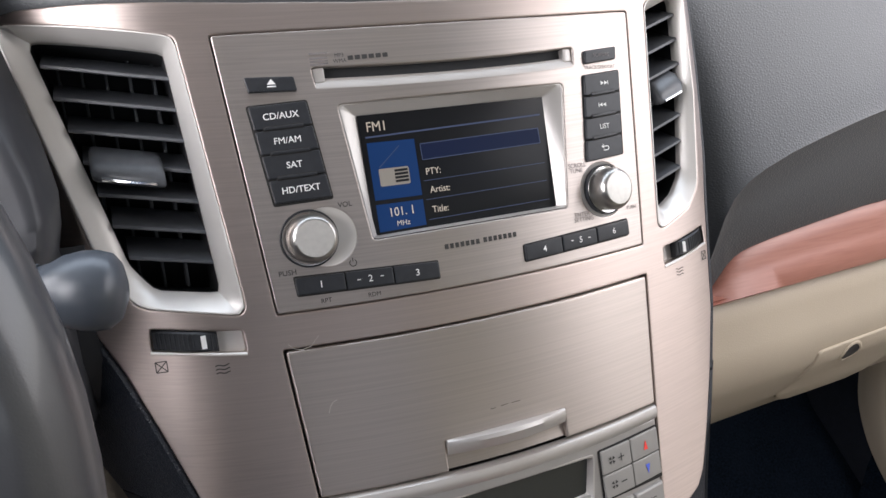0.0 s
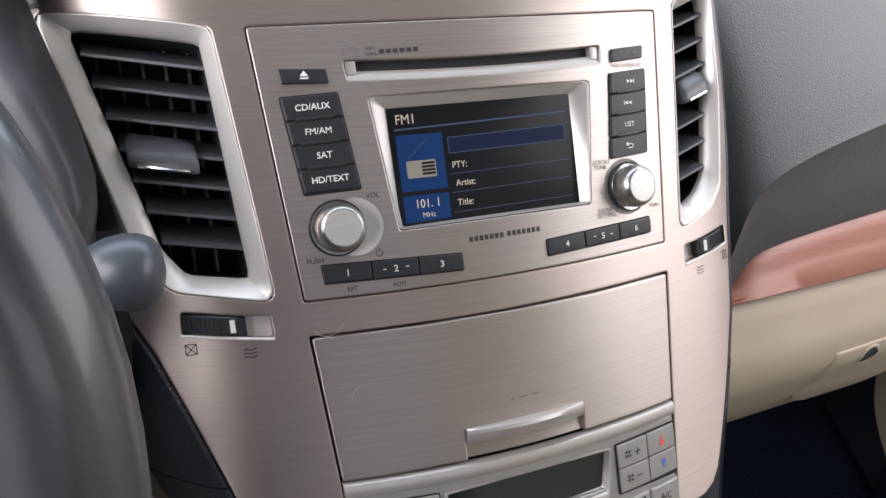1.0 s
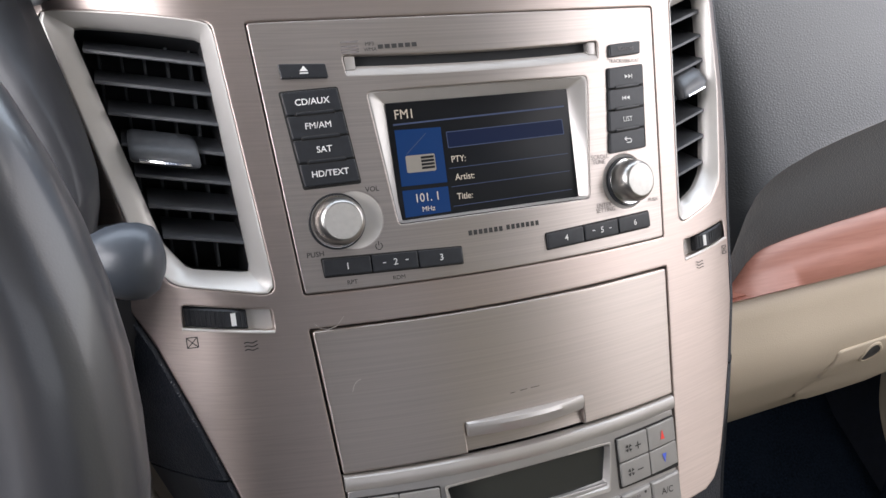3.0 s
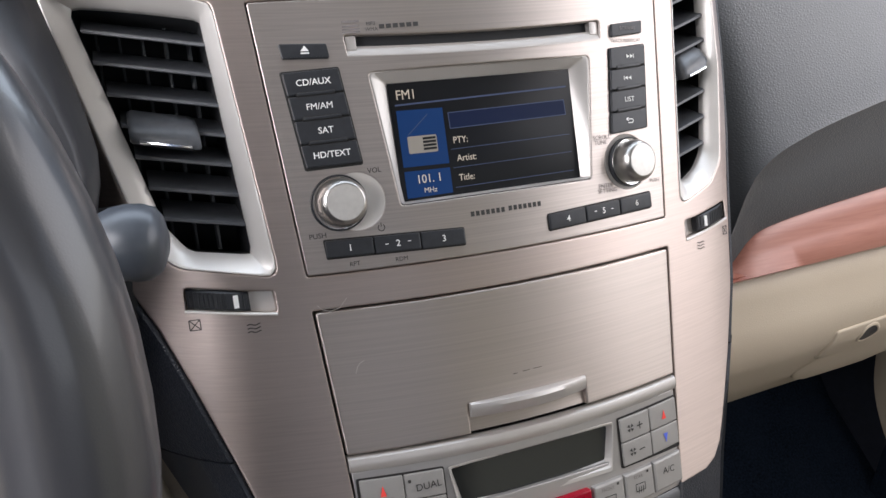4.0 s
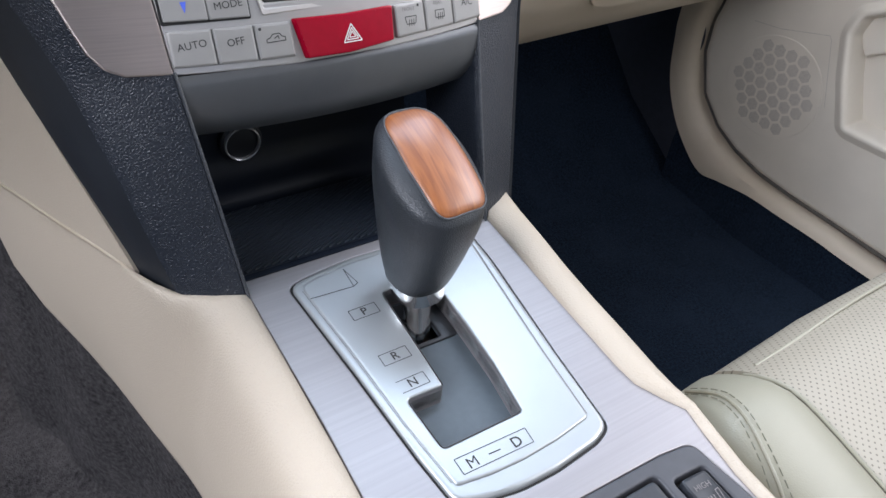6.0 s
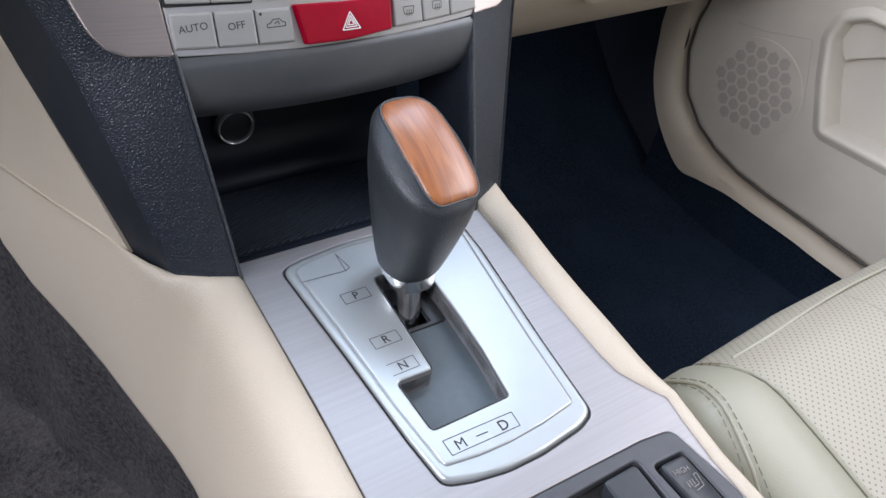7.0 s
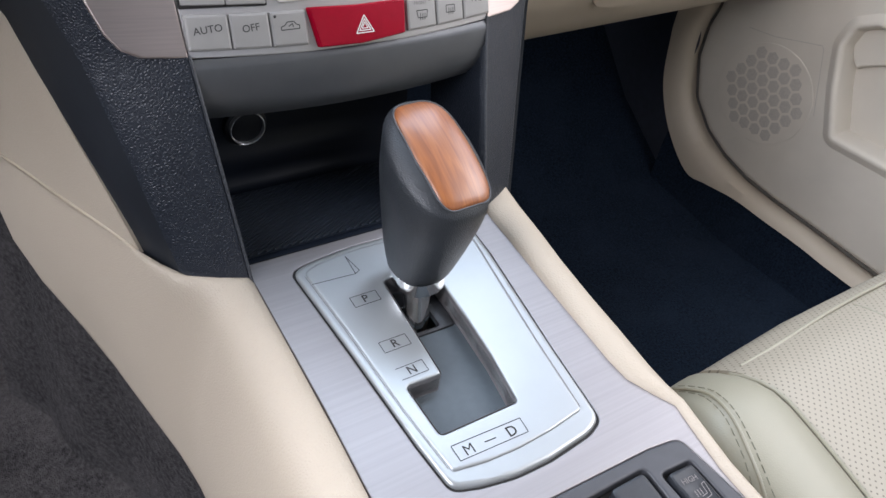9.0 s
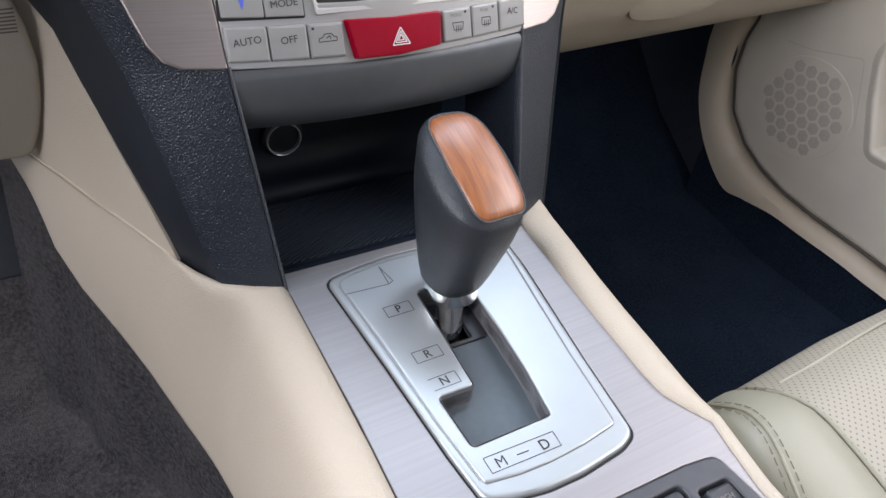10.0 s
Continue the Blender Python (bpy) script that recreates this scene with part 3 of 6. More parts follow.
def vent(sign):
    """An air outlet: a funnel-shaped frame, a dark duct, seven blades, a slider and fins behind."""
    flip = (lambda p: p) if sign < 0 else mirror
    v = thing("air_vent", stack(sign * 155, 170, -5), "black louvred dashboard air vent in a silver frame", "air vent", "dashboard air vents")
    opening, lip = (VENT, VENT_LIP) if sign < 0 else (VENT_R, VENT_LIP_R)
    inner = ccw(opening)
    rise = 0.11 if sign < 0 else 0.2
    # the frame's slope runs from the lip in to the opening
    n = 90

    def even(p):
        p = ccw(p)
        s = max(range(len(p)), key=lambda k: p[k][1] - 0.2 * p[k][0])
        p = p[s:] + p[:s]
        seg = [math.dist(x, y) for x, y in zip(p, p[1:] + p[:1])]
        total, out = sum(seg), []
        for k in range(n):
            d, i = total * k / n, 0
            while d > seg[i]:
                d -= seg[i]
                i += 1
            x, y = p[i], p[(i + 1) % len(p)]
            f = d / seg[i]
            out.append((x[0] + (y[0] - x[0]) * f, x[1] + (y[1] - x[1]) * f))
        return out

    lo, hi = even(opening), even(lip)
    rings = []
    for f, w in ((0, -0.6), (0.03, 0.15), (0.10, 0.1), (0.14, -0.2), (0.6, -4.6), (0.95, -8.6), (1, -9.6), (1, -13)):
        rings.append([stack(-sign * (p[0] + (q[0] - p[0]) * f), p[1] + (q[1] - p[1]) * f, w) for p, q in zip(hi, lo)])
    part("vent_frame", loft(rings, True, (False, False)), SATIN, v, "satin silver frame", 35)
    duct = bmesh.new()
    deep = [[stack(-sign * p[0], p[1], -12.5) for p in lo], [stack(-sign * (p[0] * 0.97 - 4), p[1], -52) for p in lo]]
    loft(deep, True, (False, True), duct)
    part("duct", duct, DEEP_BLACK, v, "dark air duct")

    def span(y):
        xs = []
        for p, q in zip(inner, inner[1:] + inner[:1]):
            if (p[1] > y) != (q[1] > y):
                xs.append(p[0] + (q[0] - p[0]) * (y - p[1]) / (q[1] - p[1]))
        return (min(xs), max(xs)) if len(xs) > 1 else None

    for k in range(7):
        y = 267.5 - 14.1 * k if sign < 0 else 274.2 - 14.55 * k
        got = span(y + (6 if k == 0 else 9 - k))
        if not got:
            continue
        x0, x1 = got[0] - 0.5, got[1] + 0.5
        b = bmesh.new()
        lo_end, hi_end = [], []
        for w, d in ((-11.2, -0.9), (-10.5, -0.6), (-10.5, 0.7), (-11.2, 1.2), (-20, 4.6), (-34, 10.2), (-34, 9.2), (-20, 3.0)):
            p1 = stack(-sign * x1, y + d, w)
            p0 = stack(-sign * x0, y + d, w)
            p0.z = p1.z + rise * (x1 - x0) / 1000
            lo_end.append(p0)
            hi_end.append(p1)
        loft([lo_end, hi_end], True, (True, True), b)
        part("blade", b, VENT_BLACK, v)
    for k in range(5):
        x = (-176 if sign < 0 else -166) + (10.5 if sign < 0 else 8.5) * k
        b = bmesh.new()
        plate(lambda p, q, w: stack(-sign * (x + w), p, -36 - q), [(172 if k > 1 else 215, 0), (285, 0), (285, 14), (172 if k > 1 else 215, 14)], (), 0.6, 1.2, 0.2, 40, b)
        part("fin", b, VENT_BLACK, v)
    # slider with a bright edge on the fourth blade
    def level(x, y, w):
        p = stack(-sign * x, y, w)
        p.z = stack(-sign * -132, y, w).z + rise * (-132 - x) / 1000
        return p

    b = bmesh.new()
    cx = -153.0 if sign < 0 else -144.5
    y0 = 222.8 if sign < 0 else 235.0
    wide = 1.0 if sign < 0 else 0.7
    rings = []
    for x in (-15, -14.2, -12, -6, 0, 6, 12, 14.2, 15):
        e = 0.75 if abs(x) > 14.5 else (0.93 if abs(x) > 13 else 1.0)
        rings.append([level(cx + wide * x, y0 + d * e, w) for w, d in ((-4.6 - 2 * (1 - e), -4.6), (-3.8 - 3 * (1 - e), -2.5), (-4.6, 0.5), (-9, 7.4), (-18, 12.6), (-22, 11), (-20, -1), (-9, -4.8))])
    loft(rings, True, (True, True), b)
    slider = part("slider", b, VENT_BLACK, v, "black sliding tab", 50)
    b = bmesh.new()
    rings = [[level(cx + wide * x, y0 - 3.6 + d, w) for w, d in ((-4.2, -1.0), (-2.9, -0.5), (-2.9, 0.4), (-4.0, 1.0))] for x in (-11, -10, 0, 10, 11)]
    loft(rings, True, (True, True), b)
    part("bright_edge", b, CHROME, slider, "chrome edge")
    return v


vent(-1)
vent(1)


def thumbwheel(sign):
    t = thing("vent_thumbwheel", stack(sign * 142, 150, -3), "black ribbed thumbwheel under an air vent", "thumbwheel", "vent thumbwheels")
    b = bmesh.new()
    rings = []
    for k in range(13):
        x = -155 + 27 * k / 12
        mid = 152.6 - 5.0 * (x + 155) / 27
        bulge = 3.6 * math.sin(math.pi * (0.08 + 0.84 * k / 12))
        rings.append([stack(-sign * x, mid + d, w) for d, w in ((-4.6, -6), (-4.4, -3.2 + bulge), (-3.6, -2.4 + bulge), (3.6, -2.4 + bulge), (4.4, -3.2 + bulge), (4.6, -6))])
    loft(rings, True, (True, True), b)
    part("wheel", b, KEY_BLACK, t, "black wheel", 30)
    b = bmesh.new()
    for k in range(14):
        x = -153.6 + 1.9 * k
        if -137 < x < -131.5:
            continue
        mid = 152.6 - 5.0 * (x + 155) / 27
        bulge = 3.6 * math.sin(math.pi * (0.08 + 0.84 * (x + 155) / 27))
        loft([[stack(-sign * (x + e), mid + d, w) for e, w in ((-0.4, -2.6 + bulge), (-0.2, -2.0 + bulge), (0.2, -2.0 + bulge), (0.4, -2.6 + bulge))] for d in (-3.6, 3.6)], True, (True, True), b)
    tagged(part("ribs", b, KEY_BLACK, t, "", 25), kind="stuff")
    part("slot_lip", tube([stack(-sign * x, v, -0.2) for x, v in ((-156.5, 147.0), (-143, 144.6), (-129, 142.0), (-116.5, 140.0))], 0.0008, 8), SATIN, t, "bright lower lip of the slot")
    b = bmesh.new()
    rings = [[stack(-sign * x, 148.6 + d, w) for d, w in ((-3.0, -1.5), (-3.0, 0.8), (3.0, 0.8), (3.0, -1.5))] for x in (-135.2, -133.0)]
    loft(rings, True, (True, True), b)
    part("mark", b, WHITE_INK, t, "white mark")
    b = bmesh.new()
    plate(lambda x, y, w: stack(-sign * x, y, w), [(-157, 160), (-116, 153), (-115, 138), (-157, 145)], (), -6.2, 2, 0.2, 10, b)
    part("slot", b, SATIN, t, "silver slot")
    box_lines = lambda x, y, s: [(x - s, y - s, x + s, y - s), (x + s, y - s, x + s, y + s), (x + s, y + s, x - s, y + s), (x - s, y + s, x - s, y - s), (x - s, y - s, x + s, y + s), (x - s, y + s, x + s, y - s)]
    g = lambda x, y, w: stack(-sign * x, y, w)
    strokes(g, box_lines(-153.2, 140.3, 2.4), 0.45, INK, t, name="closed_sign")
    lines = []
    for k in range(3):
        for i in range(6):
            x0 = -131 + i
            lines.append((x0, 135.2 + 1.7 * (k - 1) + 0.35 * math.sin(1.3 * i), x0 + 1.05, 135.2 + 1.7 * (k - 1) + 0.35 * math.sin(1.3 * (i + 1))))
    strokes(g, lines, 0.5, INK, t, name="open_sign")


thumbwheel(-1)
thumbwheel(1)

# ---- stereo ----
stereo = thing("car_stereo", stack(0, 156, -4), "silver car stereo with black keys, two knobs and a lit display", "car stereo")
RECESS = rounded([(-60, 246.0), (60, 246.0), (52.8, 182.0), (-52.8, 182.0)], 2.2, 3)
dip = lambda u: -2.2 * (1 - (u / 69) ** 2)
SLOT = rounded([(x, 264 + dip(x)) for x in (-69.3, -50, -30, -10, 10, 30, 50, 69.3)] + [(x, 254.4 + dip(x)) for x in (68.3, 50, 30, 10, -10, -30, -50, -68.3)], [1.6] + [0] * 6 + [1.6, 1.6] + [0] * 6 + [1.6], 3)
DISH_L = [(-73.8 + 13.6 * math.cos(2 * math.pi * k / 40), 187 + 13.6 * math.sin(2 * math.pi * k / 40)) for k in range(40)]
DISH_R = [(77.6 + 14.6 * math.cos(2 * math.pi * k / 40), 188.6 + 14.6 * math.sin(2 * math.pi * k / 40)) for k in range(40)]
face = part("faceplate", plate(stack, smile(rounded(RADIO, 1.2, 2), 2.4), [RECESS, SLOT, DISH_L, DISH_R], 0.25, 5, 0.5, 6), RADIO_SILVER, stereo, "brushed silver faceplate", 50)
for n, (cx, cy, r) in enumerate(((-73.8, 187, 13.6), (77.6, 188.6, 14.6))):
    part("knob_dish", turned(stack, cx, cy, [(r + 0.1, -0.1), (r - 0.5, -0.6), (r - 3, -1.7), (r - 7, -2.6), (0.5, -2.8)]), SATIN, stereo, "shallow silver dish")
    kx, ky = (-81.9, 187.4) if n == 0 else (79.4, 188.5)
    knob = part("knob_skirt", turned(stack, kx, ky, [(13.2, -3.4), (13.3, 0.6), (13.0, 1.3), (12.5, 1.2), (12.2, -0.6), (11.0, -1.2)], 48), KEY_BLACK, stereo, "black ring")
    part("bright_ring", turned(stack, kx, ky, [(12.5, 0.9), (12.35, 1.35), (12.05, 1.3), (11.9, -0.4)], 48), CHROME, knob, "thin chrome ring")
    part("knob", turned(stack, kx, ky, [(11.2, -2), (11.3, 4.5), (11.2, 8.0), (10.9, 9.6), (10.2, 11.2), (9.2, 12.4), (8.6, 12.8), (8.3, 12.9)], 56), KNOB_METAL, knob, "rounded metal knob", 50)
    part("knob_cap", turned(stack, kx, ky, [(8.35, 12.7), (8.2, 13.0), (5, 13.15), (0.01, 13.2)], 48), CAP_METAL, knob, "flat satin cap", 50)

# display recess
b = bmesh.new()
rings = []
for f, w in ((0, -0.3), (0.10, -0.2), (0.9, -6.8), (1.0, -7.6)):
    ring = []
    for (x0, y0), (x1, y1) in (((-60, 246.2), (-48.8, 239.4)), ((-52.8, 182.4), (-48.2, 183.9)), ((52.8, 182.4), (49.0, 184.1)), ((60, 246.2), (48.2, 239.6))):
        ring.append((x0 + (x1 - x0) * f, y0 + (y1 - y0) * f))
    rings.append([stack(x, y, w) for x, y in dense(rounded(ring, 2.0 * (1 - f) + 0.5, 3), 1000)])
loft(rings, True, (False, False), b)
part("display_frame", b, FRAME_SATIN, stereo, "satin silver sloping frame", 45)
disp = part("display", plate(lambda u, v, w: stack(0, v, w) + Vector((u / 1000, 0, 0)) - 0.0018 * OUT_STACK, [(-50, 240.6), (50, 240.6), (50, 182.5), (-50, 182.5)], (), -6.2, 3, 0.2, 200), GLASS_BLACK, stereo, "black display glass")


def glass(u, v, w=0.0):
    return stack(0, v, -6.2 + w) + Vector((u / 1000, 0, 0)) - 0.0018 * OUT_STACK


shape(glass, [(-47.6, 230.4), (47.2, 232.2), (47.2, 231.4), (-47.6, 229.6)], SCREEN_LINE, disp, 0.2, "screen_line")
shape(glass, [(-47.4, 227.4), (-23.4, 227.0), (-23.4, 199.6), (-47.4, 200.0)], SCREEN_BLUE, disp, 0.2, "screen_tile")
shape(glass, [(-47.4, 197.9), (-23.4, 197.5), (-23.4, 185.0), (-47.4, 184.8)], SCREEN_BLUE, disp, 0.2, "screen_tile")
strokes(glass, [(-20.8, 224.2, 44.8, 225.0), (44.8, 225.0, 45.1, 217.4), (45.1, 217.4, -20.6, 216.4), (-20.6, 216.4, -20.8, 224.2)], 0.4, SCREEN_LINE, disp, 0.35, "screen_field")
shape(glass, [(-20.7, 224.2), (44.8, 225.0), (45.1, 217.4), (-20.6, 216.4)], SCREEN_BAR, disp, 0.2, "screen_field")
for y in (206.2, 197.0, 187.2):
    strokes(glass, [(-21.6, y, 46.2, y + 0.8)], 0.3, SCREEN_LINE, disp, 0.2, "screen_line")
lettering(glass, "FM1", -41.4, 234.6, 4.8, SCREEN_TEXT, disp, bold=0.0, squeeze=0.92)
lettering(glass, "PTY:", -15.9, 210.4, 3.3, SCREEN_TEXT, disp, bold=0.002, squeeze=0.92)
lettering(glass, "Artist:", -13.6, 201.4, 3.3, SCREEN_TEXT, disp, bold=0.002, squeeze=0.92)
lettering(glass, "Title:", -14.9, 191.7, 3.3, SCREEN_TEXT, disp, bold=0.002, squeeze=0.92)
lettering(glass, "101. 1", -34.9, 193.3, 4.3, SCREEN_TEXT, disp, w=0.4, bold=0.002, squeeze=0.92)
lettering(glass, "MHz", -35.0, 187.7, 2.6, SCREEN_TEXT, disp, w=0.4)
# little picture of a radio set
shape(glass, rounded([(-43.6, 214.6), (-28.4, 214.4), (-28.4, 206.0), (-43.6, 206.2)], 0.8, 2), SCREEN_SET, disp, 0.35, "set_picture")
strokes(glass, [(-35.8, 213.0 - 1.7 * k, -29.0, 213.0 - 1.7 * k) for k in range(4)], 1.1, GLASS_BLACK, disp, 0.5, "set_picture")
strokes(glass, [(-43.0, 215.2, -31.6, 224.6)], 0.35, SCREEN_LINE, disp, 0.35, "set_picture")

# disc slot
b = bmesh.new()
plate(stack, [(-70, 265.5), (70, 265.5), (69, 251), (-69, 251)], (), -5.0, 1.5, 0.2, 8, b)
part("slot_back", b, DEEP_BLACK, stereo, "dark disc slot")
b = bmesh.new()
rings = []
for k in range(29):
    x = -68.6 + 137.2 * k / 28
    rings.append([stack(x, y + dip(x), w) for y, w in ((254.1, 0.3), (254.8, 0.2), (259.2, -2.6), (259.5, -5.2), (254.1, -5.2))])
loft(rings, True, (True, True), b)
part("slot_lip", b, FRAME_SATIN, stereo, "bright lower lip of the disc slot", 45)
for s in (-1, 1):
    part("slot_end", box(stack, s * 66 - 2.6, 257, s * 66 + 2.6, 263.6, -0.9, 4), FRAME_SATIN, stereo, "silver slot end")


def key(outline, text="", size=2.9, mat=KEY_BLACK, proud=1.9, r=0.9, owner=None, bold=0.007, turn=0.0, ink=WHITE_INK, shift=(0, 0), name="key", squeeze=1.0):
    p = rounded(outline, r, 3)
    k = part(name, plate(stack, p, (), proud, 6, 0.55, 6, crown=0.25), mat, owner or stereo, "", 30)
    if name == "ridged_key":
        a, c = Vector(outline[3]), Vector(outline[2])
        d = (c - a).normalized()
        e = Vector((-d.y, d.x))
        p0, p1 = a.lerp(c, 0.17), a.lerp(c, 0.83)
        part("ridge_joint", plate(stack, rounded([p0 - 0.9 * e - 0.8 * d, p1 - 0.9 * e + 0.8 * d, p1 + 1.3 * e + 0.2 * d, p0 + 1.3 * e - 0.2 * d], 0.5, 2), (), proud + 0.12, 1, 0.1, 20), GAP_BLACK, k)
        part("ridge", plate(stack, rounded([p0 - 0.45 * e, p1 - 0.45 * e, p1 + 0.85 * e, p0 + 0.85 * e], 0.4, 2), (), proud + 0.7, 2, 0.3, 20), mat, k, "", 30)
    if text:
        cx, cy = sum(q[0] for q in outline) / len(outline) + shift[0], sum(q[1] for q in outline) / len(outline) + shift[1]
        lettering(stack, text, cx, cy, size, ink, k, proud + 0.45, turn, 0.0 if "M" in text else bold, squeeze=squeeze)
    return k


def quad(xa, xb, y0, y1, skew):
    """A key between heights y0 (top) and y1, its sides leaning by skew in mm for each mm of height."""
    return [(xa + skew * (249 - y0), y0), (xb + skew * (249 - y0), y0), (xb + skew * (249 - y1), y1), (xa + skew * (249 - y1), y1)]


well = part("key_well", plate(stack, rounded(quad(-100.4, -73.2, 249.9, 203.7, 0.115), 1.2, 2), (), 0.5, 2, 0.2, 8), GAP_BLACK, stereo, "dark joint round the keys")
for k, text in enumerate(("CD/AUX", "FM/AM", "SAT", "HD/TEXT")):
    key(quad(-99.6, -74.0, 249.1 - 11.2 * k, 238.5 - 11.2 * k, 0.115), text, 3.0, name="ridged_key" if k < 3 else "key")
part("key_well", plate(stack, rounded([(72.8, 249.2), (99.4, 251.2), (95.2, 205.8), (68.4, 204.0)], 1.2, 2), (), 0.5, 2, 0.2, 8), GAP_BLACK, stereo, "dark joint round the keys")
for k, text in enumerate(("next", "back", "LIST", "return")):
    q = [(-x - 1.2, y + 0.5 + 1.6 * (-x - 86) / 25) for x, y in quad(-99.6, -75.0, 249.1 - 11.3 * k, 238.5 - 11.3 * k, 0.115)]
    kk = key([q[1], q[0], q[3], q[2]], text if k == 2 else "", 2.7, name="ridged_key" if k < 3 else "key")
    cx, cy, w = sum(p[0] for p in q) / 4, sum(p[1] for p in q) / 4, 2.35
    if k < 2:
        s = 1 if k == 0 else -1
        for d in (-1.6, 0.9):
            shape(stack, [(cx + s * d, cy + 1.1), (cx + s * (d + 2.2), cy), (cx + s * d, cy - 1.1)], WHITE_INK, kk, w)
        strokes(stack, [(cx + s * 3.4, cy + 1.1, cx + s * 3.4, cy - 1.1)], 0.5, WHITE_INK, kk, w)
    if k == 3:
        strokes(stack, [(cx - 2.4, cy + 0.9, cx + 1.6, cy + 0.9), (cx + 1.6, cy + 0.9, cx + 2.4, cy), (cx + 2.4, cy, cx + 1.6, cy - 1.1), (cx + 1.6, cy - 1.1, cx - 1.4, cy - 1.1), (cx - 2.4, cy + 0.9, cx - 1.0, cy + 1.9), (cx - 2.4, cy + 0.9, cx - 1.0, cy - 0.1)], 0.5, WHITE_INK, kk, w)
ej = key([(-99.4, 262.3), (-77.8, 260.6), (-77.0, 253.9), (-98.4, 255.4)])
shape(stack, [(-90.0, 258.0), (-86.2, 257.8), (-88.0, 260.4)], WHITE_INK, ej, 2.35)
strokes(stack, [(-90.0, 257.1, -86.2, 256.9)], 0.6, WHITE_INK, ej, 2.35)
key([(76.2, 261.6), (98.2, 263.4), (97.2, 256.6), (75.6, 254.7)], "SCAN/AS", 2.0, bold=0.0, ink=GREY_INK)
row_v = lambda u: 163.2 + 3.3 * (abs(u) - 24) / 67
for s, texts in ((-1, "123"), (1, "456")):
    part("key_well", plate(stack, rounded([(s * 23.0, row_v(23) + 4.6), (s * 91.9, row_v(92) + 4.8), (s * 91.2, row_v(92) - 4.9), (s * 23.0, row_v(23) - 4.6)], 1, 2), (), 0.4, 2, 0.2, 8), GAP_BLACK, stereo, "dark joint round the keys")
    for k in range(3):
        a, c = (23.6 + 22.7 * k, 23.6 + 22.7 * k + 22.2)
        i = k if s > 0 else 2 - k
        kk = key([(s * a, row_v(a) + 4), (s * c, row_v(c) + 4), (s * c, row_v(c) - 4.2), (s * a, row_v(a) - 4)], texts[i], 3.2)
        if k == 1:
            m = (a + c) / 2
            strokes(stack, [(s * m + d - 0.8, row_v(m) + 0.3, s * m + d + 0.8, row_v(m) + 0.3) for d in (-5.5, 5.5)], 0.4, WHITE_INK, kk, 2.35)
for text, u, v, size, turn in (("VOL", -63.6, 200.4, 2.2, 0), ("PUSH", -93.8, 173.2, 2.2, 0), ("RPT", -78.6, 158.0, 1.9, 0), ("RDM", -56.2, 157.0, 1.9, 0), ("MP3", -55.8, 268.2, 1.6, 0), ("WMA", -55.8, 265.6, 1.6, 0)):
    lettering(stack, text, u, v, size * 1.12, INK, face, 0.45, turn, 0.0 if "M" in text else 0.008)
for text, u, v, size in (("TRACK/SEEK/CAT", 86.2, 252.9, 1.6), ("SCROLL", 62.4, 203.0, 1.9), ("TUNE", 61.4, 200.3, 1.9), ("ENTER", 61.6, 177.4, 1.9), ("SETTING", 62.4, 174.8, 1.9), ("PUSH", 96.0, 176.6, 1.7)):
    lettering(stack, text, u, v, size * 1.25, GREY_INK, face, 0.45, 0, 0.0)
# power sign, maker's marks as plain bars
strokes(stack, [(-63.9 + 1.6 * math.cos(a), 173.2 + 1.6 * math.sin(a), -63.9 + 1.6 * math.cos(a + 0.45), 173.2 + 1.6 * math.sin(a + 0.45)) for a in [2.2 + 0.42 * i for i in range(12)]] + [(-63.9, 173.6, -63.9, 175.6)], 0.4, INK, face, 0.45)
bars = [(-18.8 + 2.75 * k, 173.3, -18.8 + 2.75 * k + 1.9, 173.3) for k in range(7)] + [(1.8 + 2.75 * k, 173.5, 1.8 + 2.75 * k + 1.9, 173.5) for k in range(7)]
strokes(stack, bars, 2.4, INK, face, 0.45, "maker_mark")
tagged(strokes(stack, [(-52 + 3.3 * k, 266.6, -52 + 3.3 * k + 2.5, 266.6) for k in range(6)], 2.0, INK, face, 0.45, "standard_mark"), kind="stuff")
tagged(strokes(stack, [(-69.4, 267.2 + d, -61.2, 267.2 + d) for d in (-2.2, -0.9, 0.5, 2.6)], 0.8, GREY_INK, face, 0.45, "standard_mark"), kind="stuff")

# ---- storage compartment ----
locker = thing("storage_compartment", stack(0, 67, -4), "closed brushed silver storage compartment lid with a pull handle", "storage compartment")
lid_outline = rounded([(-100.0, 137.5), (-50, 135.6), (0, 135.0), (50, 135.6), (100.0, 137.5), (94.8, 67.4), (65, 65.9), (34, 65.0), (34, 80), (-33, 80), (-33, 65.0), (-65, 65.9), (-94.8, 67.4)], [1.2, 0, 0, 0, 1.2, 1.2, 0, 0.4, 0.6, 0.6, 0.4, 0, 1.2], 3)
part("lid", plate(stack, lid_outline, (), 0.3, 7, 0.8, 7), LID_SILVER, locker, "brushed silver lid", 50)
b = bmesh.new()
rings = []
for k in range(21):
    x = -33.4 + 67.6 * k / 20
    arc = -0.4 - 0.5 * math.sin(math.pi * k / 20)
    rings.append([stack(x, y, w) for y, w in ((80.4, -4), (80.2, -0.4), (78, -1.6), (70, -3.2), (66.2 + arc, -2.2), (65.4 + arc, -4.2))])
loft(rings, False, bm=b)
part("finger_pocket", thicken(b, 0.0006), LID_SILVER, locker, "silver finger recess", 40)
b = bmesh.new()
rings = []
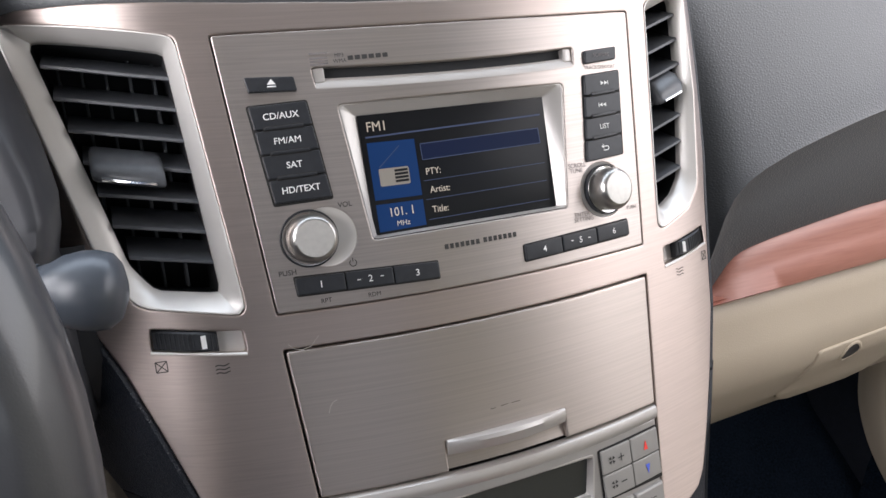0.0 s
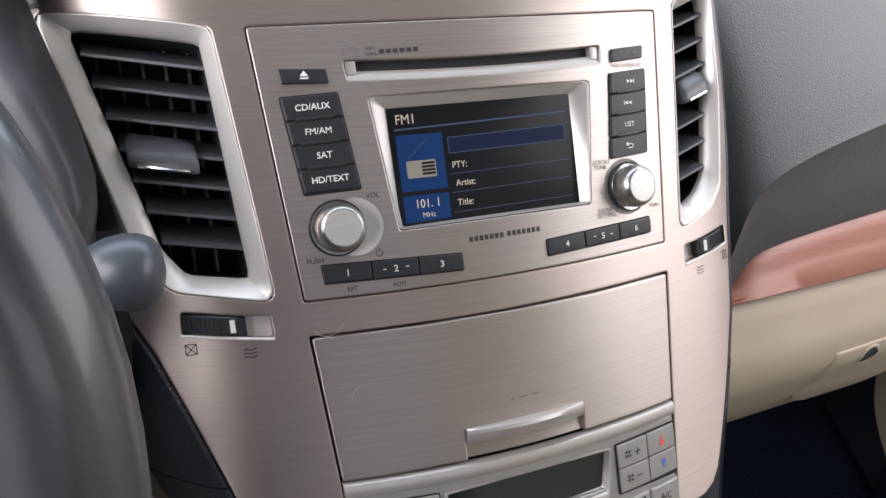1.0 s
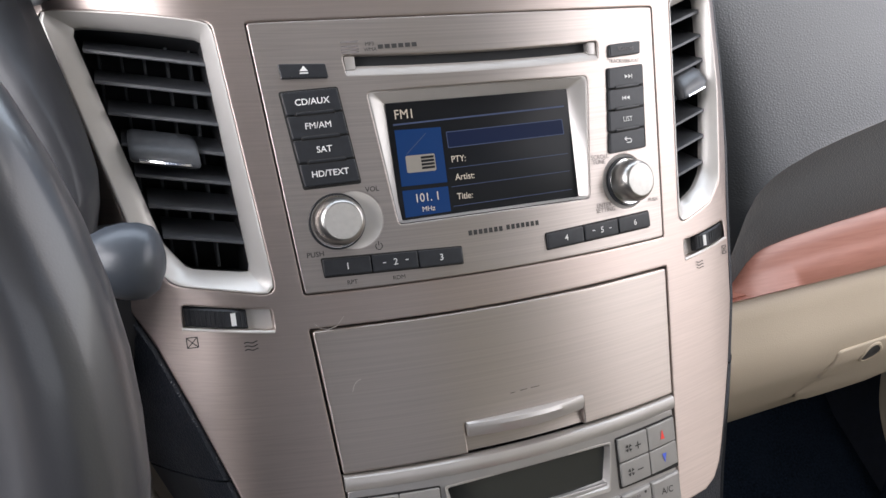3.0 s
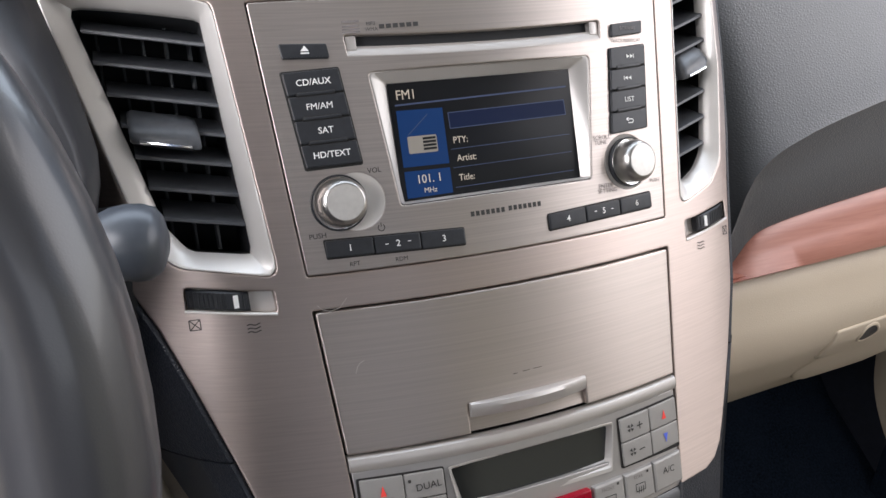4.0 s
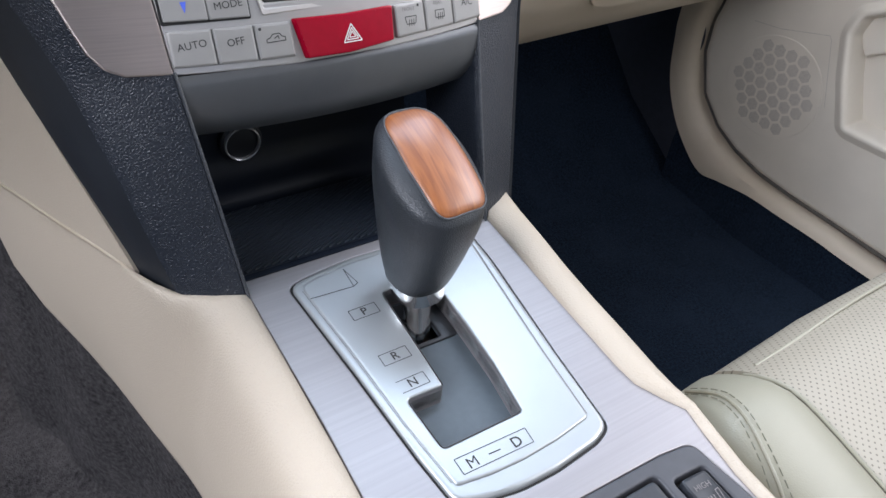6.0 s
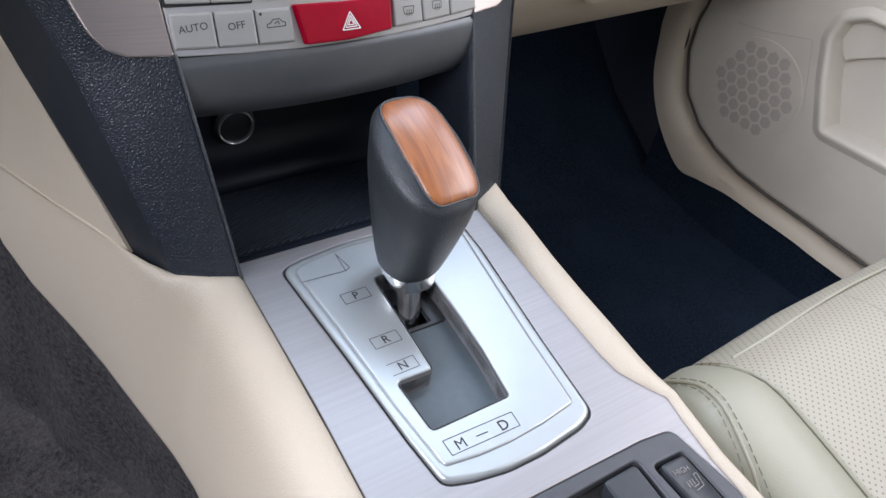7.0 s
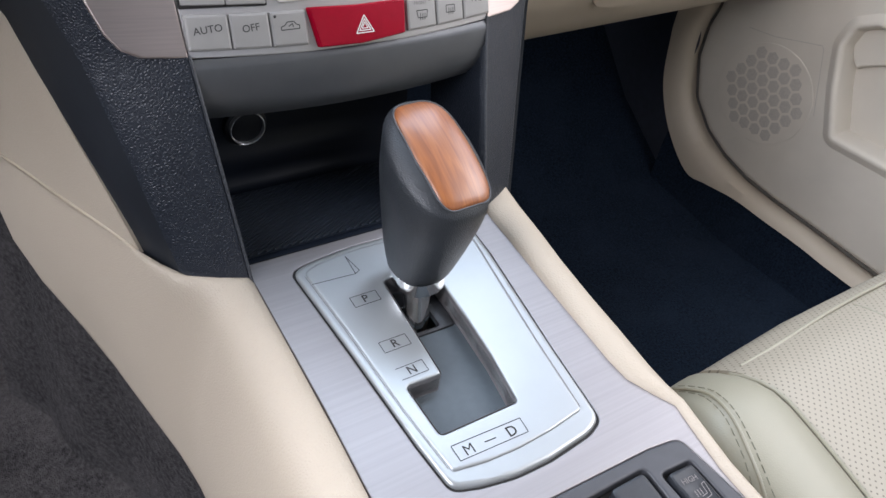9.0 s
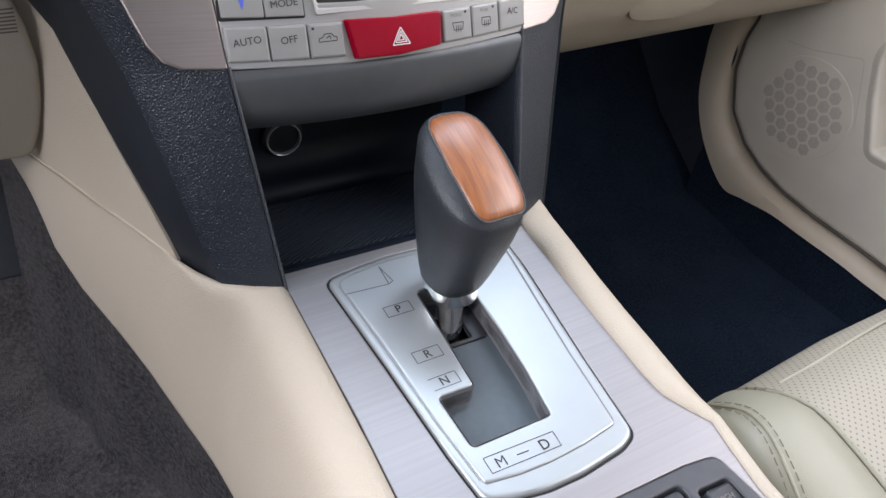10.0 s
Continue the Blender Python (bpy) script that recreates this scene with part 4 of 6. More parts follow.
for k in range(25):
    f = k / 24
    x = -32.4 + 66.0 * f
    arc = math.sin(math.pi * f)
    rings.append([stack(x, y, w) for y, w in ((80.6, -1.0), (80.9, 1.5 + 4.2 * arc), (80.2, 2.4 + 4.6 * arc), (78.2, 2.8 + 4.8 * arc), (74.2 - 0.6 * arc, 1.0 + 4.2 * arc), (73.4 - 0.6 * arc, 0.2 + 3.8 * arc), (74.0, -0.8 + 2.6 * arc), (77.5, -1.0))])
loft(rings, True, (True, True), b)
part("handle", b, FRAME_SATIN, locker, "curved silver handle", 40)

HAIR = [(-98.6, 141.2), (-96.5, 138.8), (-92.8, 137.4), (-88.4, 138.6), (-84.7, 142.6)]
# scratches on the lid
SCRATCH = material("pale scratch", (0.72, 0.67, 0.62), 0.4, 0.4)
strokes(stack, [(-85.5, 106.2, -84.4, 109.1), (-84.4, 109.1, -82.9, 110.9), (-82.9, 110.9, -80.9, 111.6)], 0.3, SCRATCH, locker, 0.75, "scratch")
strokes(stack, [(-7.3, 90.4, -4.5, 90.5), (-1.7, 90.7, 2.2, 90.9), (4.4, 90.9, 9.2, 90.9)], 0.28, INK, locker, 0.75, "scratch")
strokes(stack, [(*p, *q) for p, q in zip(HAIR, HAIR[1:])], 0.25, SCRATCH, stack_thing, 0.3, "scratch")

# ---- climate control ----
climate = thing("climate_control_panel", stack(0, 2, -5), "silver climate control panel with keys, grey display and red hazard key", "climate control")
b = bmesh.new()
rings = []
for k in range(33):
    x = -94.9 + 189.8 * k / 32
    dip = 3.2 * (1 - (x / 95) ** 2)
    rings.append([stack(x, y - dip, w) for y, w in ((66.4, -4), (66.2, -0.4), (65.2, 0.9), (62.4, 1.6), (60.0, 1.0), (58.6, -0.2), (58.4, -4))])
loft(rings, True, (True, True), b)
part("bright_strip", b, FRAME_SATIN, climate, "satin silver strip")
PANEL = [(-94, 58.2), (94, 58.2), (91.5, 3.0), (60, 0.6), (28, -1.0), (-28, -1.0), (-60, 0.6), (-91.5, 3.0)]
WIN = rounded([(-46.5, 50.4), (47.5, 50.8), (44.0, 30.2), (-43.0, 30.0)], 1.5, 3)
part("panel", plate(stack, PANEL, [WIN], -0.6, 6, 0.5, 7), PANEL_SILVER, climate, "satin silver panel", 50)
b = bmesh.new()
rings = []
for f, w in ((-0.10, 0.0), (-0.02, 0.9), (0.3, 0.7), (0.9, -3.8), (1.0, -4.6)):
    ring = []
    for (x0, y0), (x1, y1) in (((-47.5, 51.2), (-44.6, 48.8)), ((-43.6, 25.6), (-40.6, 31.6)), ((44.6, 25.8), (42.6, 31.8)), ((48.5, 51.6), (46.2, 49.2))):
        ring.append((x0 + (x1 - x0) * f, y0 + (y1 - y0) * f))
    rings.append([stack(x, y, w) for x, y in dense(rounded(ring, 1.6, 3), 1000)])
loft(rings, True, (False, False), b)
part("display_frame", b, FRAME_SATIN, climate, "raised silver display frame", 40)
part("display", plate(stack, [(-47, 51), (48, 51.2), (45, 30), (-43, 30)], (), -3.6, 2, 0.2, 8), LCD_GREY, climate, "grey unlit display")


def arch(u):
    """How far rows of keys rise towards the sides."""
    return 3.9 * ((abs(u)) / 92) ** 2


def panel_key(a, c, y1, y0, name="key", mat=KEY_SILVER, proud=1.2, bevel=0.6):
    o = [(a, y1 + arch(a)), ((a + c) / 2, y1 + arch((a + c) / 2)), (c, y1 + arch(c)), (c, y0 + arch(c)), ((a + c) / 2, y0 + arch((a + c) / 2)), (a, y0 + arch(a))]
    return part(name, plate(stack, rounded(o, [0.7, 0, 0.7, 0.7, 0, 0.7], 2), (), proud, 5, bevel, 6, crown=0.2), mat, climate, "", 30)


for s in (-1, 1):
    xs = ((50.2, 70.0), (70.5, 91.4)) if s < 0 else ((52.4, 72.6), (73.1, 93.0))
    part("key_well", plate(stack, rounded([(s * 49.4, 52.2), (s * 92.6, 55.0), (s * 92.6, 26.6), (s * 49.4, 24.4)], 1, 2) if s < 0 else rounded([(51.6, 52.4), (94, 55.2), (93.8, 25.6), (51.4, 24.4)], 1, 2), (), 0.1, 1, 0.2, 8), GAP_BLACK, climate, "dark joint round the keys")
    for i, (a, c) in enumerate(xs):
        for j in range(2):
            kk = panel_key(s * a, s * c, 50.4 - 13.3 * j, 37.6 - 13.3 * j)
            cx = s * (a + c) / 2
            cy = 44.0 - 13.3 * j + arch(cx)
            if i == 1:
                up = 1 if j == 0 else -1
                shape(stack, [(cx - 1.5, cy - 2.6 * up), (cx + 1.5, cy - 2.6 * up), (cx, cy + 2.8 * up)], RED_INK if j == 0 else BLUE_INK, kk, 1.7, "arrow")
            elif s < 0:
                lettering(stack, ("DUAL", "MODE")[j], cx + (1.5 if j == 0 else 0), cy - (0.6 if j == 0 else 0), 3.6, INK, kk, 1.75, 2, 0.0)
                if j == 0:
                    shape(stack, [(cx - 7.6 + 0.9 * math.cos(q), cy + 3.4 + 0.9 * math.sin(q)) for q in [0.7 * t for t in range(9)]], INK, kk, 1.7, "dot")
            else:
                for q in range(4):
                    an = math.pi / 4 + q * math.pi / 2
                    shape(stack, [(cx - 3.6 + 0.3 * math.cos(an), cy + 0.3 * math.sin(an)), (cx - 3.6 + 2.3 * math.cos(an - 0.42), cy + 2.3 * math.sin(an - 0.42)), (cx - 3.6 + 2.4 * math.cos(an + 0.42), cy + 2.4 * math.sin(an + 0.42))], INK, kk, 1.7, "fan_sign")
                strokes(stack, [(cx + 0.8, cy, cx + 4.8, cy + 0.3)] + ([(cx + 2.8, cy - 1.9, cx + 2.8, cy + 2.2)] if j == 0 else []), 0.6, INK, kk, 1.7, "sign")
ROW = [(-91.6, -70.6, "AUTO"), (-70.1, -50.2, "OFF"), (-49.7, -30.4, "car"), (30.4, 50.4, "front"), (50.9, 71.0, "rear"), (71.5, 92.4, "A/C")]
for a, c, word in ROW:
    kk = panel_key(a, c, 20.2, 2.6, proud=2.0, bevel=1.3)
    cx = (a + c) / 2
    cy = 12.4 + arch(cx)
    if word in ("AUTO", "OFF", "A/C"):
        lettering(stack, word, cx, cy + 0.4, 3.7, INK, kk, 2.35, 3 if cx < 0 else -2, 0.003)
    else:
        shape(stack, [(cx + (-7.2 if cx < 0 else 5.6) + 0.8 * math.cos(q), cy + 5.6 + 0.8 * math.sin(q)) for q in [0.7 * t for t in range(9)]], INK, kk, 2.3, "dot")
    if word == "car":
        car = [(-4.6, -1.4), (-4.6, 0.2), (-2.6, 0.8), (-1.2, 2.4), (2.4, 2.4), (3.6, 0.8), (5.2, 0.4), (5.2, -1.4), (-4.6, -1.4)]
        strokes(stack, [(cx + p[0], cy + p[1], cx + q[0], cy + q[1]) for p, q in zip(car, car[1:])] + [(cx - 0.6, cy + 0.2, cx + 1.6, cy + 1.4), (cx + 1.6, cy + 1.4, cx + 1.8, cy - 0.4)], 0.5, INK, kk, 2.3)
    if word in ("front", "rear"):
        lettering(stack, word.upper(), cx - 1.0, cy + 4.2, 1.9, GREY_INK, kk, 2.35, -2)
        glass_lines = [(-3, -2.2, 3, -2.2), (3, -2.2, 3.8, 1.8), (3.8, 1.8, -3.8, 1.8), (-3.8, 1.8, -3, -2.2)] if word == "front" else [(-3.2, -2.2, 3.2, -2.2), (3.2, -2.2, 3.2, 1.8), (3.2, 1.8, -3.2, 1.8), (-3.2, 1.8, -3.2, -2.2)]
        strokes(stack, [(cx + p, cy + q - 1.6, cx + r, cy + t - 1.6) for p, q, r, t in glass_lines + [(d, -3.4, d + 0.4, 0.2) for d in (-1.5, 0, 1.5)]], 0.45, INK, kk, 2.3)
hz = part("hazard_key", plate(stack, rounded([(-29.4, 21.6), (0, 20.4), (28.6, 21.0), (27.2, 2.6), (0, 0.2), (-25.2, 0.8)], [1.2, 0, 1.2, 1.2, 0, 1.2], 3), (), 3.6, 7, 1.0, 5, crown=0.5), HAZARD_RED, climate, "glossy red hazard warning key", 35)
tri = lambda r: [(1.4, 9.2 + r * 1.0), (1.4 - r * 0.95, 9.2 - r * 0.62), (1.4 + r * 0.95, 9.2 - r * 0.62)]
for r, wd in ((5.6, 0.55), (3.6, 0.5), (1.9, 0.45)):
    p = tri(r)
    strokes(stack, [(*p[k], *p[(k + 1) % 3]) for k in range(3)], wd, WHITE_INK, hz, 4.3, "warning_triangle")

# rounded grey belly under the keys
b = bmesh.new()
rings = []
for k in range(37):
    f = -1 + 2 * k / 36
    x = 91.5 * f
    r = 1.12 - 0.12 * f * f
    rings.append([stack(x, y, w) for y, w in ((3.0 * f * f - 0.6, -1.0), (2.4 * f * f - 2.4, 0.4), (1.5 * f * f - 5, 0.2), (-11 * r, -1.4), (-19 * r, -5), (-25 * r, -11), (-30 * r, -20), (-31.5 * r, -34), (-30 * r, -60))])
loft(rings, False, bm=b)
part("belly", thicken(b, 0.002), BELLY_GREY, climate, "rounded grey satin underside", 60)

# ---- centre console ----
console = thing("center_console", (0, 0.1, 0.0), "beige and silver centre console between the front seats", "console")


def black_row(sign, inner, crease, outer, v, dv=0.0):
    """A row of the black grained leg: from the inner edge over the crease to the outer edge."""
    m = (inner + crease) / 2
    back = 0.007 * min(1.0, max(0.0, (110 - v) / 80)) if sign < 0 else 0.0
    return [stack(sign * x, y, w - back * max(0.0, x - 130) ** 2) for x, y, w in ((inner - 2.5, v, -60), (inner - 0.9, v, -6), (inner - 0.5, v, -2.6), (inner + 0.6, v, -0.8), (inner + 2.4, v, -0.1), (m, v + dv * 0.3, -3.0), (crease - 3, v + dv, -7.6), (crease - 0.8, v + dv, -9.0), (crease + 1.2, v + dv, -11.2), ((crease + outer) / 2, v + 1.3 * dv, -21), (outer, v + 1.6 * dv, -34), (outer + 2, v + 1.6 * dv, -66))]


LEG = ((72.5, 145.2, 160, 181, 0), (50, 138.2, 151.8, 171, 0), (29, 124, 144.2, 161, 0), (18, 112, 140.6, 158.2, 0), (11, 100, 138.4, 156.3, 0), (7, 93, 137.2, 155.3, 0), (4.6, 90.6, 136.6, 154.7, 0), (2, 90.2, 135.9, 154, 0), (-20, 88.3, 131.3, 148.3, 1), (-45, 86, 126, 141.7, 2), (-70, 83.8, 121.2, 135, 3), (-95, 81.6, 116.4, 128.4, 4), (-112, 80.2, 113, 124, 5), (-128, 79, 110, 120, 5))
for sign in (-1, 1):
    part("leg", thicken(grid([black_row(sign, i, c, o, v, d)[:9] for v, i, c, o, d in LEG]), 0.002), GRAINED, console, "black grained vinyl leg", 28)
    part("leg_side", thicken(grid([black_row(sign, i, c, o, v, d)[8:] for v, i, c, o, d in LEG]), 0.002), SMOOTH_VINYL, console, "smooth black side of the leg", 28)
    part("cheek", grid([black_row(sign, i + 0.6, c, o, v) for v, i, c, o in ((73.4, 144.9, 158.3, 174.3), (110, 155.2, 165, 180), (139, 158.7, 167, 181), (170, 163.2, 171, 184), (200, 169.2, 176, 188), (250, 173.7, 180, 191), (318, 172.7, 179, 190)) if sign > 0] + [black_row(sign, i + 0.6, c, o, v) for v, i, c, o in ((73.4, 144.9, 160.3, 181.3), (110, 157.5, 174, 200), (139, 168.5, 184, 212), (170, 184, 197, 219), (200, 193, 205, 226), (260, 202, 214, 232), (318, 205, 216, 234)) if sign < 0]), GRAINED, console, "black grained edge beside the silver surround", 28)

BEAD = material("worn black edge bead", (0.05, 0.053, 0.06), 0.35, 0.0, grain=((700, 700, 700), 0.5), spec=0.7)
for sign in (-1, 1):
    part("edge_bead", tube([stack(sign * (i + 0.9), v, 0.1) for v, i, c, o, d in LEG if v <= 4.6], 0.0009, 8), BEAD, console, "worn bead along the leg edge")
trim_r = [(84.5, 232), (83.3, 210), (80.6, 149), (79.3, 99), (78.8, 80), (80.8, 72.5), (93.7, 49.0), (90.5, 35), (87.2, 13), (86, -160)]
trim_l = [(-79.6, 232), (-80.2, 190), (-80.8, 128), (-82.9, 75), (-86, 0), (-88, -160)]
PLATE_EDGE = [(-59.0, 218), (-46, 221), (-18, 224.4), (4, 224), (36, 221.5), (63.8, 214), (62.7, 188), (52.5, 111), (47.0, 61), (35, 56.2), (6.4, 53.3), (-15, 53.7), (-34, 57.2), (-48.4, 61.8), (-51.3, 90), (-54.4, 150)]
GATE_EDGE = rounded(PLATE_EDGE, [8, 60, 90, 90, 90, 8, 90, 200, 9, 30, 60, 60, 30, 8, 100, 200], 5)
POD = rounded([(-60, 39.5), (58.5, 36.6), (79, 34.0), (85.3, -7.4), (82, -150), (-60, -150)], [10, 0, 8, 0, 4, 4], 4)
part("deck_trim", plate(deck, rounded(trim_r + trim_l[::-1], [1, 0, 40, 40, 10, 14, 14, 8, 0, 1] + [1, 0, 0, 0, 0, 1], 4), [GATE_EDGE, POD], 0, 9, 0.5, 9), MAUVE_SILVER, console, "brushed silver console trim", 50)
part("joint_backing", plate(deck, [(-82, 230), (84, 230), (84, 60), (90, 45), (84, -155), (-84, -155)], [inset(ccw(GATE_EDGE), 12)], -8, 2, 0.2, 12), GAP_BLACK, console, "dark backing in the joints")

# beige rail on the passenger side
b = bmesh.new()
rows = []
for x0, x1, y in ((86, 117, 262), (85, 109.5, 240), (83.6, 106, 215), (82.6, 104, 190), (81.2, 100.6, 160), (80.2, 98.6, 130), (79.7, 97.8, 105), (79.2, 97.0, 90), (80.2, 96.4, 76), (87, 97.2, 62), (94.2, 97.8, 50), (91.5, 96, 35), (88, 93, 10), (87, 92, -160)):
    m = x1 - x0
    hgt = min(2.2, 0.12 * m)
    rows.append([deck(x, y, h) for x, h in ((x0 + 0.2, -5), (x0 + 0.3, 0), (x0 + min(1.6, 0.2 * m), hgt), (x0 + 0.5 * m, hgt + 0.6), (x1 - min(3, 0.3 * m), hgt), (x1 - 0.3, -2.5), (x1 + 2, -12), (x1 + 10, -90), (x1 + 26, -330))])
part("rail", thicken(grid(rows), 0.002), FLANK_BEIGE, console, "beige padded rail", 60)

# beige flank on the driver side: padded edge, then the side down to the carpet
def edge(x, y):
    return deck(x - 0.2, y, -0.3)


rows = []
for t, k, l in ((edge(-88, -160), 1, (-118, -150, 150)), (edge(-86, 0), 1, (-118, 10, 160)), (edge(-83.4, 77), 1, (-118, 100, 168)), (edge(-82, 110), 1, (-118, 135, 171)), (edge(-81.2, 146), 1, (-118, 172, 172)), (edge(-80.6, 180), 1, (-118, 203, 171)), (edge(-80.2, 205), 1, (-118.5, 228, 172)), (edge(-79.8, 221), 0.95, (-121, 240, 178)), (flat(-95, 228, 353), 0.6, (-124, 250, 186)), (flat(-111, 236, 354), 0.3, (-128, 262, 193)), (flat(-121, 250, 355.5), 0.16, (-133, 277, 201)), (flat(-127.5, 266, 354.5), 0.09, (-138, 293, 209)), (flat(-132, 278, 355.5), 0.06, (-145, 320, 218)), (flat(-138, 291, 357.5), 0.05, (-155, 350, 230)), (flat(-153, 322, 361), 0.04, (-172, 370, 265)), (flat(-170, 359, 366), 0.04, (-181.5, 392, 288)), (flat(-180, 380, 368), 0.04, (-186, 412, 317)), (flat(-190, 402, 371), 0.04, (-190, 440, 331)), (flat(-215, 455, 378), 0.04, (-216, 485, 340))):
    low = flat(*l)
    r = [t + Vector((0.002 * k, 0, -0.006)), t] + [t + k * Vector((dx, 0, dz)) / 1000 for dx, dz in ((-1.6, 2.2), (-6, 3.2), (-14, 2.6), (-20, -0.6), (-25, -7), (-28.5, -17), (-31, -30))]
    s = r[-1]
    r += [s + (low - s) * f + Vector((-0.004 * math.sin(math.pi * f), 0, 0)) for f in (0.15, 0.3, 0.5, 0.7, 0.85, 0.96, 1.0)]
    r += [low + Vector((0.004, 0, -0.004)), low + Vector((0.012, 0, -0.006))]
    rows.append(r)
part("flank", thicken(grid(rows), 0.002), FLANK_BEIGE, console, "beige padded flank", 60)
part("tunnel_carpet", thicken(grid([[r[-1], r[-1] + Vector((0.002, 0, -0.04)), Vector((r[-1].x - 0.01, r[-1].y + 0.02, 0.03)), Vector((r[-1].x - 0.05, r[-1].y + 0.02, 0.013)), Vector((r[-1].x - 0.16, r[-1].y + 0.02, 0.012)), Vector((-0.62, r[-1].y + 0.02, 0.012))] for r in rows]), 0.002), DUSTY_CARPET, console, "dusty charcoal carpet on the tunnel side", 60)
up = [(-127, 266.5, 355.6), (-134.5, 281, 379), (-144, 299, 410), (-154, 319, 444), (-164.3, 339, 479), (-176, 362, 518), (-186, 382, 552)]
ahead = [(x - 88, y + 189, z + 23) for x, y, z in up]
rows = [[flat(*(Vector(a) + (Vector(c) - Vector(a)) * f)) for f in (0, 0.04, 0.2, 0.4, 0.6, 0.8, 1.0)] for a, c in zip(up, ahead)]
rows[0] = [p + Vector((0, 0, -0.003)) for p in rows[0]]
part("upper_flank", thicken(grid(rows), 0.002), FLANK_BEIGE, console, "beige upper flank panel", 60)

# ---- open bin under the stack ----
rows = []
for x in (-92, -80, -60, -30, 0, 30, 60, 84, 96):
    rows.append([deck(x, y, h) for y, h in ((232, -5), (233, -0.6), (236, -0.4), (240, -3), (243, -7), (282, -17.2), (318, -26.6), (323, -27.4), (326, -26.8), (329, -24.6), (331.5, -21), (336, -20), (342, -16), (346.5, -11), (348.5, 0), (350, 14), (352, 40), (352, 75), (352, 125))])
bin_ = thing("storage_bin", (0, 0.28, 0.34), "open black storage bin with a ribbed rubber mat", "storage bin")
part("tub", thicken(grid(rows), 0.002), SHADED_TUB, bin_, "black moulded tub", 50)


def mat_face(x, y, h=0.0):
    return deck(x, y, h - 5.2 - 0.258 * (y - 243))


mat_ = part("mat", plate(mat_face, rounded([(-79, 241.5), (83, 241.5), (84, 320), (-80, 320)], 3, 3), (), 0, 1.4, 0.3, 12), RUBBER, bin_, "black ribbed rubber mat")
ribs = bmesh.new()
for k in range(64):
    y0 = 244 - 90 + 3.0 * k
    p, q = Vector((-77, y0)), Vector((81, y0 + 90))
    if q.y < 245 or p.y > 316:
        continue
    a, c = max(0.0, (243.5 - p.y) / 90), min(1.0, (318 - p.y) / 90)
    p, q = p.lerp(q, a), p.lerp(q, c)
    if (q - p).length < 3:
        continue
    t = (q - p).normalized() * 0.85
    loft([[mat_face(c.x + s * t.y, c.y - s * t.x, h) for s, h in ((-1, -0.4), (-0.5, 1.0), (0.3, 1.0), (0.9, -0.4))] for c in (p, q)], True, (True, True), ribs)
tagged(part("ribs", ribs, RUBBER, mat_, angle=25), kind="stuff")
RING_METAL = material("bright plated ring", (0.82, 0.82, 0.82), 0.25, 0.5)
socket = thing("power_socket", (-0.037, 0.338, 0.376), "chrome-ringed round power socket in the black bin wall", "power socket")


def back_wall(u, v, w=0.0):
    return Vector((-0.033 + u / 1000, 0.346 - w / 1000, 0.3722 + v / 1000))


part("ring", turned(back_wall, 0, 0, [(15.0, -3), (14.6, 1.0), (14, 1.6), (12.4, 2.0)], 40), SOFT_BLACK, socket, "black collar")
part("bright_ring", turned(back_wall, 0, 0, [(12.4, 2.0), (12.3, 4.4), (11.8, 4.9), (11.3, 4.5), (11.0, 1.0), (10.9, -1)], 40), RING_METAL, socket, "chrome ring")
part("cap", turned(back_wall, 0, 0, [(11.1, 2.0), (10.6, -8), (10.2, -9), (10.0, -6.5), (4, -6.0), (0.01, -6.0)], 32), SOFT_BLACK, socket, "black socket cover")

# ---- gear selector ----
gate = thing("gear_selector_plate", deck(0, 140, 0), "pale satin silver gear selector plate with engraved letters", "gear selector")
GATE = rounded([(-13.4, 190), (17.2, 187), (16.2, 151), (14.2, 120), (9.6, 88.6), (-37.4, 88.8), (-38.4, 120.2), (-16.9, 119.5), (-15.2, 153)], [4, 3, 0, 0, 2.5, 2.5, 2.5, 2.5, 0], 4)
inner_gate = rounded(inset(ccw(PLATE_EDGE), 1.4), ([8, 60, 90, 90, 90, 8, 90, 200, 9, 30, 60, 60, 30, 8, 100, 200])[::1 if area(PLATE_EDGE) > 0 else -1], 5)
top_plate = part("plate", plate(deck, inner_gate, [GATE], 1.9, 9, 1.5, 6), PALE_SILVER, gate, "pale silver plate", 60)
# the raised field: a thin joint runs along its sides, a crescent step along its driver's end
FIELD = rounded([(-52.6, 212.6), (-44, 215.6), (-18, 218.6), (4, 218.2), (34, 216), (57.8, 209.5), (56.6, 196), (45.0, 118), (39.2, 69.8), (30, 68.6), (16, 66.8), (-6, 65.8), (-24, 66.6), (-42.6, 69.4), (-46.6, 109), (-49.2, 165)], [5, 30, 60, 60, 60, 5, 30, 200, 3, 20, 40, 40, 40, 3, 100, 200], 4)
part("raised_field", plate(deck, FIELD, [inset(ccw(GATE), -0.7)], 3.1, 1.6, 0.8, 6), PALE_SILVER, gate, "raised pale silver field", 60)
for side in (slice(5, 9), slice(13, 16)):
    run = [(57.8, 208), (56.6, 196), (45.0, 118), (39.4, 72)] if side.start == 5 else [(-43.0, 72), (-46.6, 109), (-49.2, 165), (-52.4, 210)]
    sign = 1 if side.start == 5 else -1
    strokes(deck, [(p[0] + sign * 0.7, p[1], q[0] + sign * 0.7, q[1]) for p, q in zip(run, run[1:])], 0.55 if sign > 0 else 0.3, GREY_INK, top_plate, 2.05, "field_joint")
